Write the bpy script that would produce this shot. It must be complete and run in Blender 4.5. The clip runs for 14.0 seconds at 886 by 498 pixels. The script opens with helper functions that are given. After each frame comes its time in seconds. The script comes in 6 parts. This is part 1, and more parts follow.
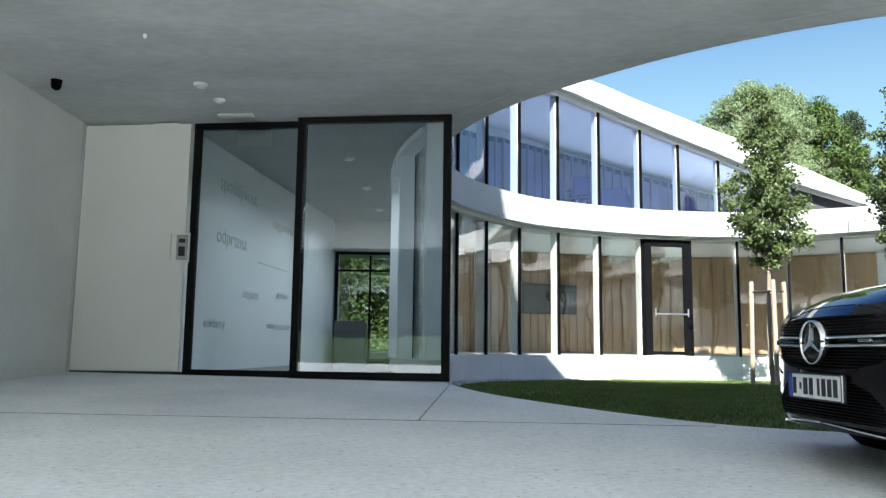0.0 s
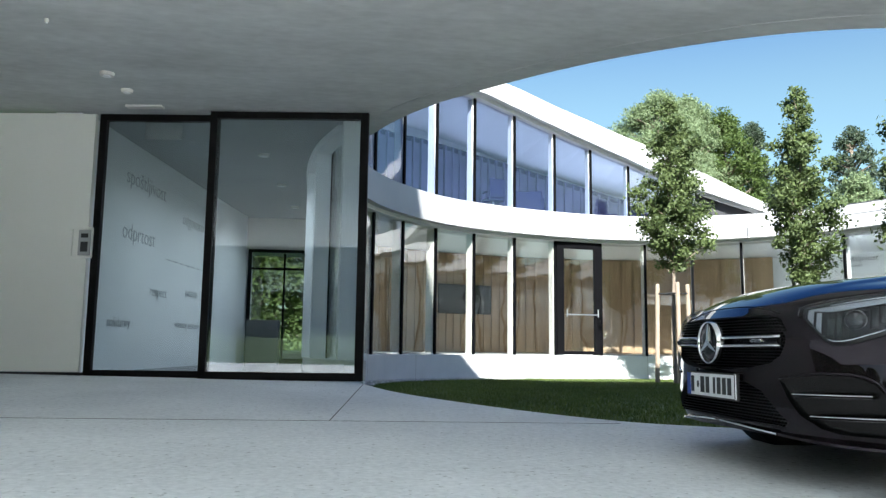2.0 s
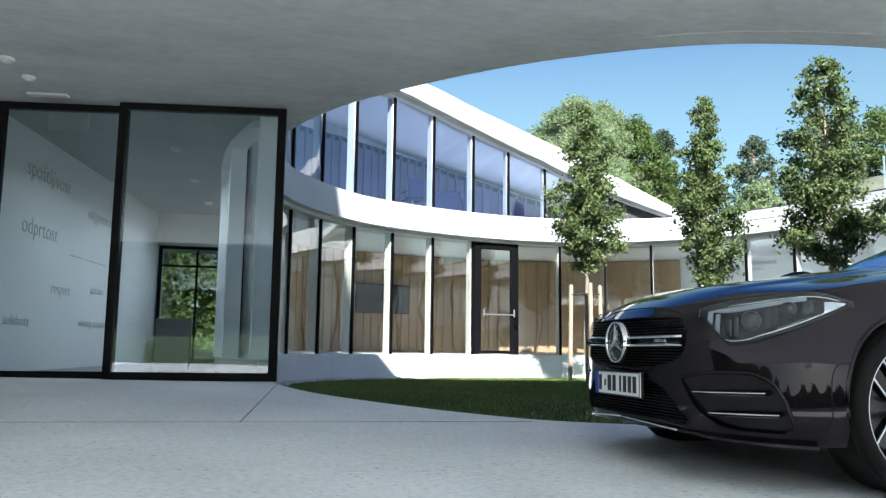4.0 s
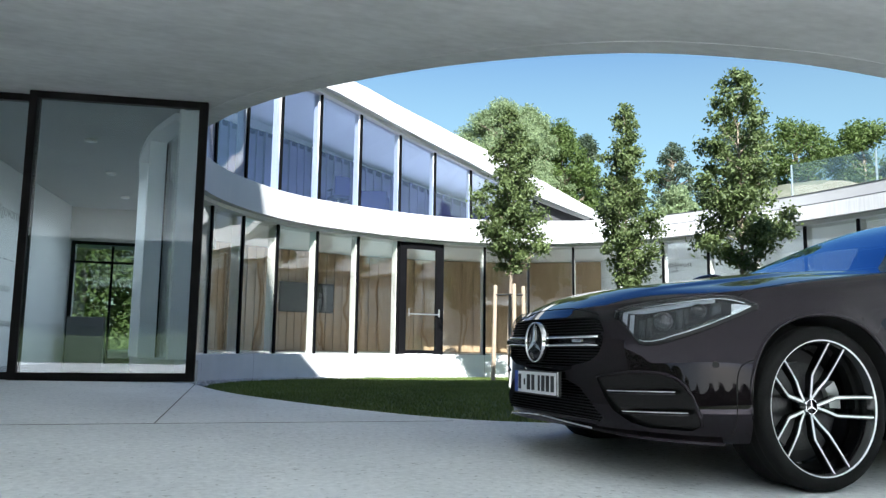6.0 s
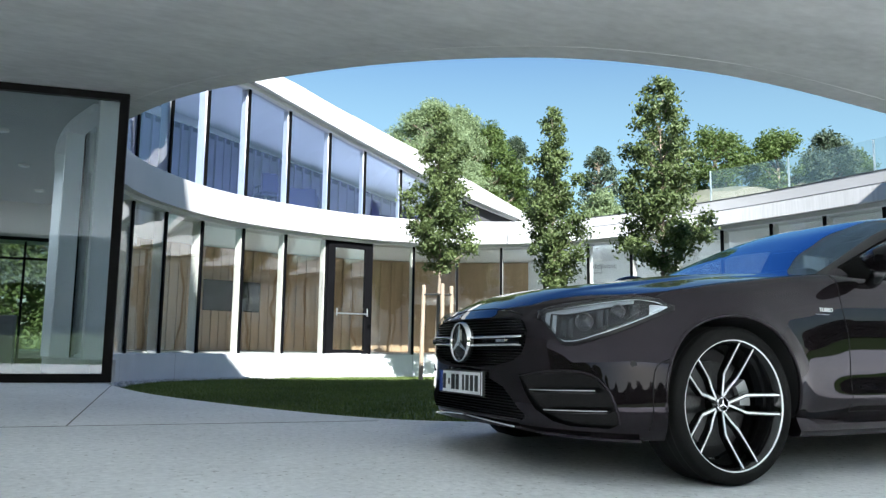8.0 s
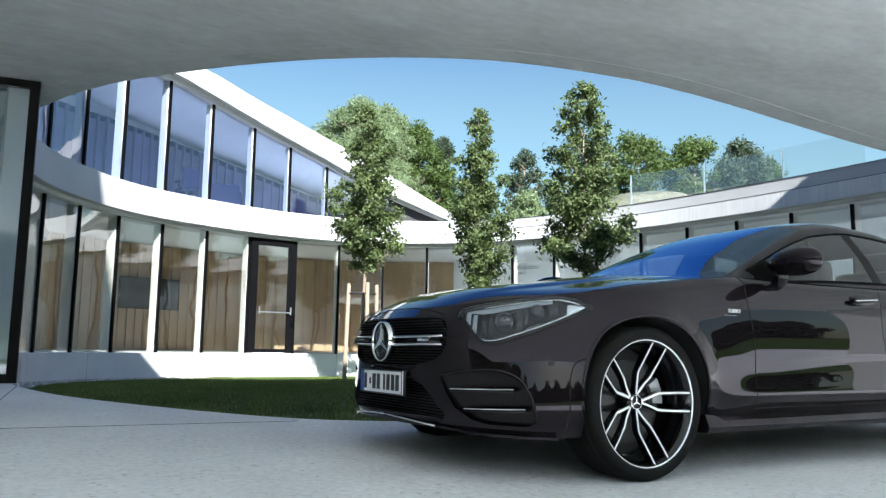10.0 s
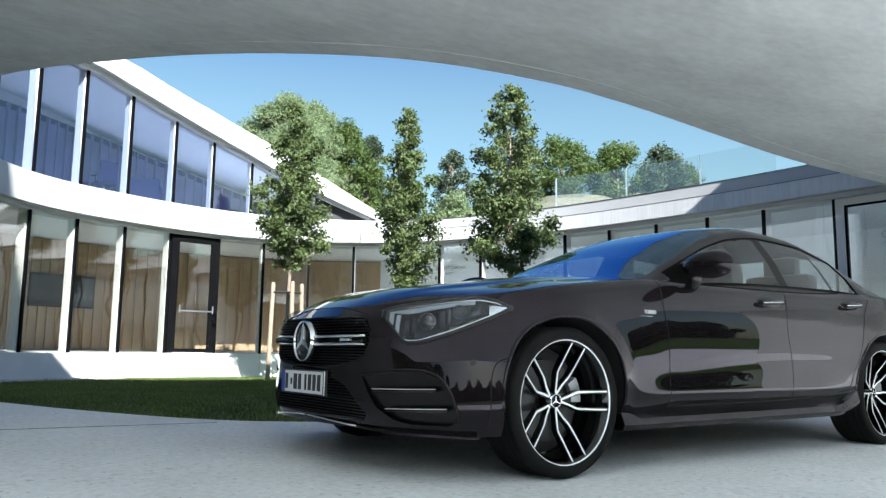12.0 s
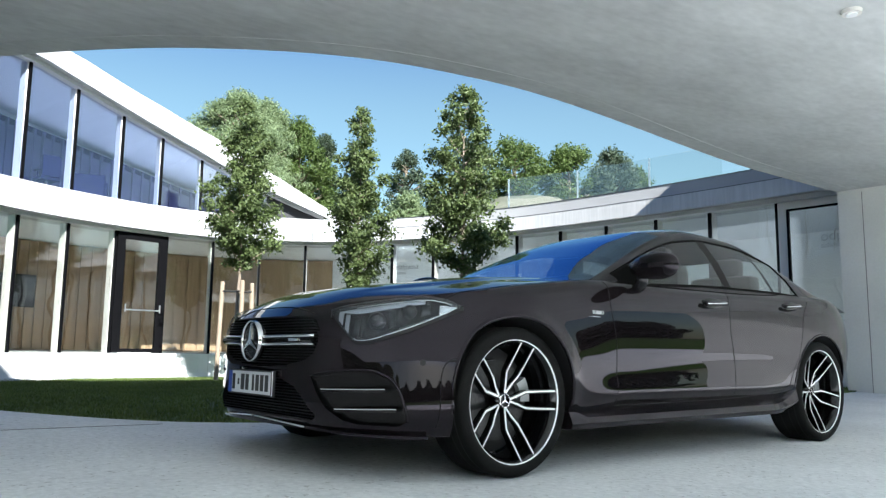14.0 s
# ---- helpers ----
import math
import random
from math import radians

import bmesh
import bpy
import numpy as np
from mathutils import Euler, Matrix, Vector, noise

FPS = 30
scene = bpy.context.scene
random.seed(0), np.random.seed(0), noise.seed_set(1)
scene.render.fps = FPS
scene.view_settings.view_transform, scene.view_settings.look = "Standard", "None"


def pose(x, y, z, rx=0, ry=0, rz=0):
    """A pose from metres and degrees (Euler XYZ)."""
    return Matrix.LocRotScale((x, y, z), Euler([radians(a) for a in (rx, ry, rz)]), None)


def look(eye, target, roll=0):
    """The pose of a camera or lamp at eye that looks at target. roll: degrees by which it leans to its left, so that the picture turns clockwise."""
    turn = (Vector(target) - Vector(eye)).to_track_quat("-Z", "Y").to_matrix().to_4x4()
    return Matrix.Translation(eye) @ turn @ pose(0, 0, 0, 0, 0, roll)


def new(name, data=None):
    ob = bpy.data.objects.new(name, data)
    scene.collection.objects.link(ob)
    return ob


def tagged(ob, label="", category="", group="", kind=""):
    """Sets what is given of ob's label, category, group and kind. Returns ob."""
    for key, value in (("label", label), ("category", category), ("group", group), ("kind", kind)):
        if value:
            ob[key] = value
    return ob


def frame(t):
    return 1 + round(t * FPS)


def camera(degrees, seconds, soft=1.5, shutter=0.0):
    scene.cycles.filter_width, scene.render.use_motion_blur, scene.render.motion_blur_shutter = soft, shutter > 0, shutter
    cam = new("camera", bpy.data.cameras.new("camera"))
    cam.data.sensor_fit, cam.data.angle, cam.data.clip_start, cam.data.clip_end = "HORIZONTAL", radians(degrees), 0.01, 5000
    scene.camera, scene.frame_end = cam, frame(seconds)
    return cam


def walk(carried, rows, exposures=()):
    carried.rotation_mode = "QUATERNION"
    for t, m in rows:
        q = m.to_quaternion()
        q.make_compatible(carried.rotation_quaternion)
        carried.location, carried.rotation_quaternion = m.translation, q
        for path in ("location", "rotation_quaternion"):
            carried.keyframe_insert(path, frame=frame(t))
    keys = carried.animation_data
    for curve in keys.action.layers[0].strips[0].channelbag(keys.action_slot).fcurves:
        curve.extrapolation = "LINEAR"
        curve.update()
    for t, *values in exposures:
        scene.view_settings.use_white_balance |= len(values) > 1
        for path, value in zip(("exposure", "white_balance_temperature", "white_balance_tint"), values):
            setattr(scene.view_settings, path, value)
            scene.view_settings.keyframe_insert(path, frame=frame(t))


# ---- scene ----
EXPO = 2.32
cam = camera(59.74, 14.0, soft=1.34)
PATH = [
    (0.0, pose(0.0000, 0.0000, 0.3000, 97.288, -0.661, 0.000)),
    (0.5, pose(0.0039, -0.0018, 0.3002, 97.293, -0.637, -1.307)),
    (1.0, pose(0.0087, -0.0040, 0.3005, 97.305, -0.647, -2.929)),
    (1.5, pose(0.0133, -0.0062, 0.3007, 97.312, -0.654, -4.480)),
    (2.0, pose(0.0184, -0.0085, 0.3010, 97.334, -0.690, -6.202)),
    (2.5, pose(0.0227, -0.0106, 0.3012, 97.339, -0.719, -7.662)),
    (3.0, pose(0.0275, -0.0128, 0.3015, 97.349, -0.702, -9.276)),
    (5.5, pose(0.0485, -0.0225, 0.3026, 97.380, -0.682, -16.348)),
    (6.0, pose(0.0526, -0.0245, 0.3029, 97.398, -0.716, -17.756)),
    (6.5, pose(0.0561, -0.0261, 0.3031, 97.407, -0.715, -18.936)),
    (7.0, pose(0.0599, -0.0278, 0.3033, 97.412, -0.719, -20.195)),
    (7.5, pose(0.0638, -0.0297, 0.3035, 97.415, -0.732, -21.527)),
    (8.0, pose(0.0682, -0.0317, 0.3037, 97.430, -0.709, -23.009)),
    (10.5, pose(0.0888, -0.0413, 0.3048, 97.454, -0.720, -29.941)),
    (11.0, pose(0.0932, -0.0433, 0.3051, 97.470, -0.699, -31.433)),
    (11.5, pose(0.0972, -0.0452, 0.3053, 97.482, -0.716, -32.786)),
    (12.0, pose(0.1005, -0.0467, 0.3055, 97.490, -0.716, -33.916)),
    (12.5, pose(0.1038, -0.0482, 0.3057, 97.502, -0.726, -35.014)),
    (13.0, pose(0.1064, -0.0495, 0.3058, 97.506, -0.707, -35.908)),
    (13.5, pose(0.1092, -0.0507, 0.3060, 97.512, -0.697, -36.828)),
    (14.0, pose(0.1109, -0.0516, 0.3060, 97.526, -0.701, -37.422)),
]
walk(cam, PATH, exposures=[(0.0, EXPO + 0.10, 6080, 8), (2.2, EXPO + 0.04, 6010, 8), (5.5, EXPO + 0.02, 5970, 8), (14.0, EXPO - 0.04, 5970, 8)])

# ---- world and sun ----
SUN_ELEV, SUN_TURN = 35.5, 188.5
world = bpy.data.worlds.new("sky")
scene.world = world
world.use_nodes = True
wn = world.node_tree.nodes
sky = wn.new("ShaderNodeTexSky")
sky.sky_type = "NISHITA"
sky.sun_disc = False
sky.sun_elevation = radians(SUN_ELEV)
sky.sun_rotation = radians(SUN_TURN)
sky.air_density, sky.dust_density, sky.ozone_density = 0.9, 1.8, 0.4
wn["Background"].inputs["Strength"].default_value = 0.043
haze = wn.new("ShaderNodeMix")
haze.data_type, haze.blend_type = "RGBA", "MULTIPLY"
haze.inputs["Factor"].default_value = 1.0
[q for q in haze.inputs if q.name == "B" and q.type == "RGBA"][0].default_value = (0.93, 1.02, 0.865, 1)
world.node_tree.links.new(sky.outputs["Color"], [q for q in haze.inputs if q.name == "A" and q.type == "RGBA"][0])
# the sky deepens towards the zenith
place, axes, climb, deep_sky = wn.new("ShaderNodeTexCoord"), wn.new("ShaderNodeSeparateXYZ"), wn.new("ShaderNodeMapRange"), wn.new("ShaderNodeMix")
climb.interpolation_type = "SMOOTHSTEP"
climb.inputs["From Min"].default_value, climb.inputs["From Max"].default_value = 0.28, 0.56
deep_sky.data_type, deep_sky.blend_type = "RGBA", "MULTIPLY"
[q for q in deep_sky.inputs if q.name == "B" and q.type == "RGBA"][0].default_value = (0.32, 0.56, 1.15, 1)
for a, b in ((place.outputs["Generated"], axes.inputs[0]), (axes.outputs["Z"], climb.inputs["Value"]), (climb.outputs["Result"], deep_sky.inputs[0]), ([q for q in haze.outputs if q.type == "RGBA"][0], [q for q in deep_sky.inputs if q.name == "A" and q.type == "RGBA"][0]), ([q for q in deep_sky.outputs if q.type == "RGBA"][0], wn["Background"].inputs["Color"])):
    world.node_tree.links.new(a, b)
sun = new("sun", bpy.data.lights.new("sun", "SUN"))
sun.data.energy, sun.data.angle, sun.data.color = 4.0, radians(0.53), (1.0, 0.955, 0.89)
sun_from = Vector((math.sin(radians(SUN_TURN)) * math.cos(radians(SUN_ELEV)), math.cos(radians(SUN_TURN)) * math.cos(radians(SUN_ELEV)), math.sin(radians(SUN_ELEV))))
sun.matrix_world = look(sun_from * 60, (0, 0, 0))


# ---- materials ----
def material(name, color, rough=0.6, metal=0.0, **more):
    m = bpy.data.materials.new(name)
    m.use_nodes = True
    b = m.node_tree.nodes["Principled BSDF"]
    b.inputs["Base Color"].default_value = (*color, 1)
    b.inputs["Roughness"].default_value = rough
    b.inputs["Metallic"].default_value = metal
    for key, value in more.items():
        b.inputs[key.replace("_", " ")].default_value = value
    return m


def varied(m, dark, light, scale=3.0, fine=60.0, bump=0.0, mix=0.5, stretch=(1, 1, 1), island=False, rough=None, bump_scale=None, joint=0.01):
    """Two scales of noise between two colours, with a fine relief."""
    nt = m.node_tree
    n, l = nt.nodes, nt.links
    b = n["Principled BSDF"]
    tc, mp = n.new("ShaderNodeTexCoord"), n.new("ShaderNodeMapping")
    mp.inputs["Scale"].default_value = stretch
    l.new(tc.outputs["Object"], mp.inputs["Vector"])
    big, small = n.new("ShaderNodeTexNoise"), n.new("ShaderNodeTexNoise")
    big.inputs["Scale"].default_value, small.inputs["Scale"].default_value = scale, fine
    big.inputs["Detail"].default_value, small.inputs["Detail"].default_value = 5.0, 4.0
    for t in (big, small):
        l.new(mp.outputs["Vector"], t.inputs["Vector"])
    mx = n.new("ShaderNodeMix")
    mx.inputs["Factor"].default_value = mix
    l.new(big.outputs["Fac"], mx.inputs["A"])
    l.new(small.outputs["Fac"], mx.inputs["B"])
    value = mx.outputs["Result"]
    if island:
        geo, ad = n.new("ShaderNodeNewGeometry"), n.new("ShaderNodeMath")
        ad.operation = "MULTIPLY_ADD"
        l.new(geo.outputs["Random Per Island"], ad.inputs[0])
        ad.inputs[1].default_value = 0.3
        sub = n.new("ShaderNodeMath")
        sub.operation = "SUBTRACT"
        sub.inputs[1].default_value = 0.15
        l.new(value, sub.inputs[0])
        l.new(sub.outputs[0], ad.inputs[2])
        value = ad.outputs[0]
    ramp = n.new("ShaderNodeValToRGB")
    ramp.color_ramp.elements[0].position, ramp.color_ramp.elements[1].position = 0.32, 0.68
    ramp.color_ramp.elements[0].color, ramp.color_ramp.elements[1].color = (*dark, 1), (*light, 1)
    l.new(value, ramp.inputs["Fac"])
    l.new(ramp.outputs["Color"], b.inputs["Base Color"])
    if rough:
        mr = n.new("ShaderNodeMapRange")
        mr.inputs["To Min"].default_value, mr.inputs["To Max"].default_value = rough
        l.new(value, mr.inputs["Value"])
        l.new(mr.outputs["Result"], b.inputs["Roughness"])
    if bump:
        bp = n.new("ShaderNodeBump")
        bp.inputs["Strength"].default_value, bp.inputs["Distance"].default_value = bump, joint
        l.new(small.outputs["Fac"], bp.inputs["Height"])
        l.new(bp.outputs["Normal"], b.inputs["Normal"])
    return m


def glass_material(name, tint, gloss=0.06, rough=0.0, power=4.0, wave=0.0, shine=(1, 1, 1)):
    """A thin pane: clear with a tint, its gloss rising towards grazing angles."""
    m = bpy.data.materials.new(name)
    m.use_nodes = True
    n, l = m.node_tree.nodes, m.node_tree.links
    n.remove(n["Principled BSDF"])
    tr, gl, lw, mx = n.new("ShaderNodeBsdfTransparent"), n.new("ShaderNodeBsdfGlossy"), n.new("ShaderNodeLayerWeight"), n.new("ShaderNodeMixShader")
    pw, ma = n.new("ShaderNodeMath"), n.new("ShaderNodeMath")
    pw.operation, ma.operation = "POWER", "MULTIPLY_ADD"
    tr.inputs["Color"].default_value = (*tint, 1)
    gl.inputs["Roughness"].default_value = rough
    gl.inputs["Color"].default_value = (*shine, 1)
    lw.inputs["Blend"].default_value = 0.5
    pw.inputs[1].default_value = power
    if wave:
        # rolled glass is never quite flat
        tc, ns, bp = n.new("ShaderNodeTexCoord"), n.new("ShaderNodeTexNoise"), n.new("ShaderNodeBump")
        ns.inputs["Scale"].default_value, ns.inputs["Detail"].default_value = 0.9, 1.0
        bp.inputs["Strength"].default_value, bp.inputs["Distance"].default_value = 1.0, wave
        l.new(tc.outputs["Object"], ns.inputs["Vector"])
        l.new(ns.outputs["Fac"], bp.inputs["Height"])
        l.new(bp.outputs["Normal"], gl.inputs["Normal"])
    ma.inputs[1].default_value, ma.inputs[2].default_value = 0.9 - gloss, gloss
    l.new(lw.outputs["Facing"], pw.inputs[0])
    l.new(pw.outputs[0], ma.inputs[0])
    l.new(ma.outputs[0], mx.inputs[0])
    l.new(tr.outputs[0], mx.inputs[1])
    l.new(gl.outputs[0], mx.inputs[2])
    l.new(mx.outputs[0], n["Material Output"].inputs["Surface"])
    return m


SOFFIT = varied(material("cast_concrete", (0.4, 0.4, 0.4), 0.75), (0.42, 0.435, 0.433), (0.60, 0.617, 0.61), 0.9, 7, 0.12, 0.4, (1, 2.2, 1))
WALLCON = varied(material("wall_concrete", (0.5, 0.5, 0.5), 0.8), (0.62, 0.62, 0.595), (0.73, 0.73, 0.705), 1.1, 30, 0.15, 0.3)
PAVING = varied(material("brushed_concrete", (0.5, 0.5, 0.48), 0.85), (0.555, 0.566, 0.574), (0.795, 0.806, 0.812), 0.9, 30, 0.6, 0.5)
# pores and dirt specks in the driveway's surface
nt = PAVING.node_tree
speck, cutoff, dark = nt.nodes.new("ShaderNodeTexNoise"), nt.nodes.new("ShaderNodeMapRange"), nt.nodes.new("ShaderNodeMix")
where = nt.nodes.new("ShaderNodeTexCoord")
nt.links.new(where.outputs["Object"], speck.inputs["Vector"])
speck.inputs["Scale"].default_value, speck.inputs["Detail"].default_value = 34, 3
cutoff.inputs["From Min"].default_value, cutoff.inputs["From Max"].default_value = 0.63, 0.72
nt.links.new(speck.outputs["Fac"], cutoff.inputs["Value"])
dark.data_type, dark.blend_type = "RGBA", "MULTIPLY"
[q for q in dark.inputs if q.name == "B" and q.type == "RGBA"][0].default_value = (0.62, 0.61, 0.60, 1)
bsdf = nt.nodes["Principled BSDF"]
nt.links.new(cutoff.outputs["Result"], dark.inputs[0])
nt.links.new(bsdf.inputs["Base Color"].links[0].from_socket, [q for q in dark.inputs if q.name == "A" and q.type == "RGBA"][0])
nt.links.new([q for q in dark.outputs if q.type == "RGBA"][0], bsdf.inputs["Base Color"])
WHITE = varied(material("white_render", (0.8, 0.8, 0.8), 0.7), (0.365, 0.366, 0.364), (0.405, 0.406, 0.404), 1.5, 50, 0.05, 0.4)
PRECAST = varied(material("white_precast", (0.7, 0.7, 0.7), 0.7), (0.48, 0.49, 0.495), (0.57, 0.575, 0.575), 2.0, 40, 0.1, 0.4)
PANEL = varied(material("cream_panel", (0.75, 0.75, 0.7), 0.45), (0.79, 0.78, 0.73), (0.84, 0.83, 0.78), 0.8, 70, 0.02, 0.3)
BLACK = varied(material("black_frame", (0.02, 0.02, 0.02), 0.65, Specular_IOR_Level=0.06), (0.0010, 0.0010, 0.0013), (0.0030, 0.0030, 0.0036), 4, 90)
DARK = material("dark_inside", (0.02, 0.02, 0.022), 0.6)
POST = material("white_post", (0.66, 0.64, 0.60), 0.4)
GLASS = glass_material("clear_glass", (0.94, 0.95, 0.94), 0.10, wave=0.012)
ENTRYGLASS = glass_material("entry_glass", (0.82, 0.86, 0.87), 0.055)
BLUEGLASS = glass_material("solar_glass", (0.82, 0.86, 0.95), 0.08, wave=0.02)
SLAT = varied(material("oak_slats", (0.3, 0.2, 0.12), 0.55), (0.27, 0.18, 0.10), (0.46, 0.325, 0.20), 1.5, 22, 0.1, 0.5, (6, 6, 0.6), island=True)
CURTAIN = varied(material("grey_curtain", (0.3, 0.3, 0.36), 0.9), (0.105, 0.100, 0.200), (0.165, 0.158, 0.310), 1.5, 40, 0.1, 0.4, island=True)
HEADER = varied(material("navy_header", (0.03, 0.03, 0.1), 0.9), (0.022, 0.022, 0.075), (0.040, 0.040, 0.120), 1.5, 40)
INNER = varied(material("inner_white", (0.75, 0.76, 0.77), 0.7), (0.80, 0.815, 0.82), (0.86, 0.87, 0.875), 1.0, 40, 0.02, 0.3)
FLOORIN = varied(material("grey_terrazzo", (0.35, 0.35, 0.35), 0.3), (0.30, 0.30, 0.30), (0.42, 0.42, 0.41), 1.0, 80, 0.02, 0.6)
GRASS = varied(material("lawn_green", (0.06, 0.12, 0.02), 0.9, Specular_IOR_Level=0.03), (0.030, 0.068, 0.010), (0.062, 0.115, 0.020), 1.2, 60, 0.5, 0.5)
SOIL = varied(material("lawn_soil", (0.05, 0.07, 0.02), 0.9), (0.040, 0.075, 0.010), (0.085, 0.13, 0.022), 1.5, 40, 0.6, 0.5)
PEBBLE = varied(material("grey_pebble", (0.35, 0.35, 0.34), 0.8), (0.22, 0.22, 0.21), (0.5, 0.49, 0.47), 4, 60, 0.2, 0.4, island=True)
BARK = varied(material("grey_bark", (0.2, 0.16, 0.12), 0.9), (0.13, 0.10, 0.075), (0.28, 0.23, 0.17), 8, 50, 0.7, 0.5, (2, 2, 0.4))
STAKE = varied(material("peeled_pine", (0.5, 0.36, 0.22), 0.8), (0.19, 0.145, 0.10), (0.32, 0.255, 0.185), 5, 40, 0.3, 0.5, (4, 4, 0.5))
DARKTXT = material("dark_grey_lettering", (0.10, 0.105, 0.11), 0.6)
GREYTXT = material("grey_lettering", (0.40, 0.41, 0.42), 0.6)


def leaf_material(name, dark, light, thin=0.38):
    m = varied(material(name, dark, 0.5, Specular_IOR_Level=0.32), dark, light, 0.8, 8, 0, 0.4, island=True)
    b = m.node_tree.nodes["Principled BSDF"]
    b.inputs["Transmission Weight"].default_value = 0.0
    n, l = m.node_tree.nodes, m.node_tree.links
    tl, mx = n.new("ShaderNodeBsdfTranslucent"), n.new("ShaderNodeMixShader")
    mx.inputs[0].default_value = thin
    l.new(b.inputs["Base Color"].links[0].from_socket, tl.inputs["Color"])
    l.new(b.outputs[0], mx.inputs[1])
    l.new(tl.outputs[0], mx.inputs[2])
    l.new(mx.outputs[0], n["Material Output"].inputs["Surface"])
    return m


LEAF = leaf_material("pear_leaf", (0.052, 0.076, 0.025), (0.138, 0.182, 0.064), 0.42)
# woodland copy of the leaf, its backlit shade put into a darker colour
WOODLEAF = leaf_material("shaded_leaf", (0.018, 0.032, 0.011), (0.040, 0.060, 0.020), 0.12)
PINELEAF = leaf_material("pine_needles", (0.185, 0.240, 0.125), (0.245, 0.310, 0.160), 0.5)
OAKLEAF = leaf_material("oak_leaf", (0.076, 0.116, 0.032), (0.120, 0.168, 0.048), 0.5)
FIRLEAF = leaf_material("fir_needles", (0.060, 0.088, 0.055), (0.090, 0.120, 0.075), 0.45)


# ---- building helpers ----
def mesh_of(name, bm, mats, smooth=False):
    me = bpy.data.meshes.new(name)
    bm.normal_update()
    bm.to_mesh(me)
    bm.free()
    for m in mats if isinstance(mats, (list, tuple)) else [mats]:
        me.materials.append(m)
    if smooth:
        for p in me.polygons:
            p.use_smooth = True
    return me


def part(name, bm, mat, parent=None, label="", smooth=False):
    ob = new(name, mesh_of(name, bm, mat, smooth))
    if parent is not None:
        ob.parent = parent
    if label:
        ob["label"] = label
    return ob


def thing(name, label, category, group="", kind="", at=None):
    ob = new(name)
    ob.empty_display_size = 0.1
    if at is not None:
        ob.matrix_basis = at
    return tagged(ob, label, category, group, kind)


def box(bm, cx, cy, cz, sx, sy, sz, bevel=0.0, m=None):
    r = bmesh.ops.create_cube(bm, size=1.0)
    vs = r["verts"]
    bmesh.ops.scale(bm, vec=(sx, sy, sz), verts=vs)
    if bevel:
        es = list({e for v in vs for e in v.link_edges})
        g = bmesh.ops.bevel(bm, geom=es, offset=bevel, segments=2, affect="EDGES", profile=0.6)
        vs = list({v for f in g["faces"] for v in f.verts} | {v for v in vs if v.is_valid})
    bmesh.ops.translate(bm, vec=(cx, cy, cz), verts=vs)
    if m is not None:
        bmesh.ops.transform(bm, matrix=m, verts=vs)
    return vs


def rod(bm, a, b, r0, r1=None, seg=10):
    a, b = Vector(a), Vector(b)
    d = b - a
    r = bmesh.ops.create_cone(bm, cap_ends=True, segments=seg, radius1=r0, radius2=r0 if r1 is None else r1, depth=d.length)
    q = d.to_track_quat("Z", "Y").to_matrix().to_4x4()
    bmesh.ops.transform(bm, matrix=Matrix.Translation((a + b) / 2) @ q, verts=r["verts"])
    return r["verts"]


def prism(bm, outline, z0, z1):
    """A solid over a plan outline; z0 and z1 are numbers or functions of x, y."""
    f0 = z0 if callable(z0) else (lambda x, y: z0)
    f1 = z1 if callable(z1) else (lambda x, y: z1)
    lo = [bm.verts.new((x, y, f0(x, y))) for x, y in outline]
    hi = [bm.verts.new((x, y, f1(x, y))) for x, y in outline]
    n = len(outline)
    for i in range(n):
        j = (i + 1) % n
        bm.faces.new((lo[i], lo[j], hi[j], hi[i]))
    for ring, flip in ((lo, True), (hi, False)):
        edges = [bm.edges.get((ring[i], ring[(i + 1) % n])) for i in range(n)]
        bmesh.ops.triangle_fill(bm, use_beauty=True, edges=edges)
    bmesh.ops.recalc_face_normals(bm, faces=bm.faces)
    return bm


def spline(ctrl, n=24):
    p = [Vector(c) for c in ctrl]
    p = [2 * p[0] - p[1]] + p + [2 * p[-1] - p[-2]]
    out = []
    for i in range(1, len(p) - 2):
        a, b, c, d = p[i - 1:i + 3]
        for k in range(n):
            u = k / n
            out.append(0.5 * (2 * b + (c - a) * u + (2 * a - 5 * b + 4 * c - d) * u * u + (3 * b - a - 3 * c + d) * u ** 3))
    out.append(p[-2])
    return out


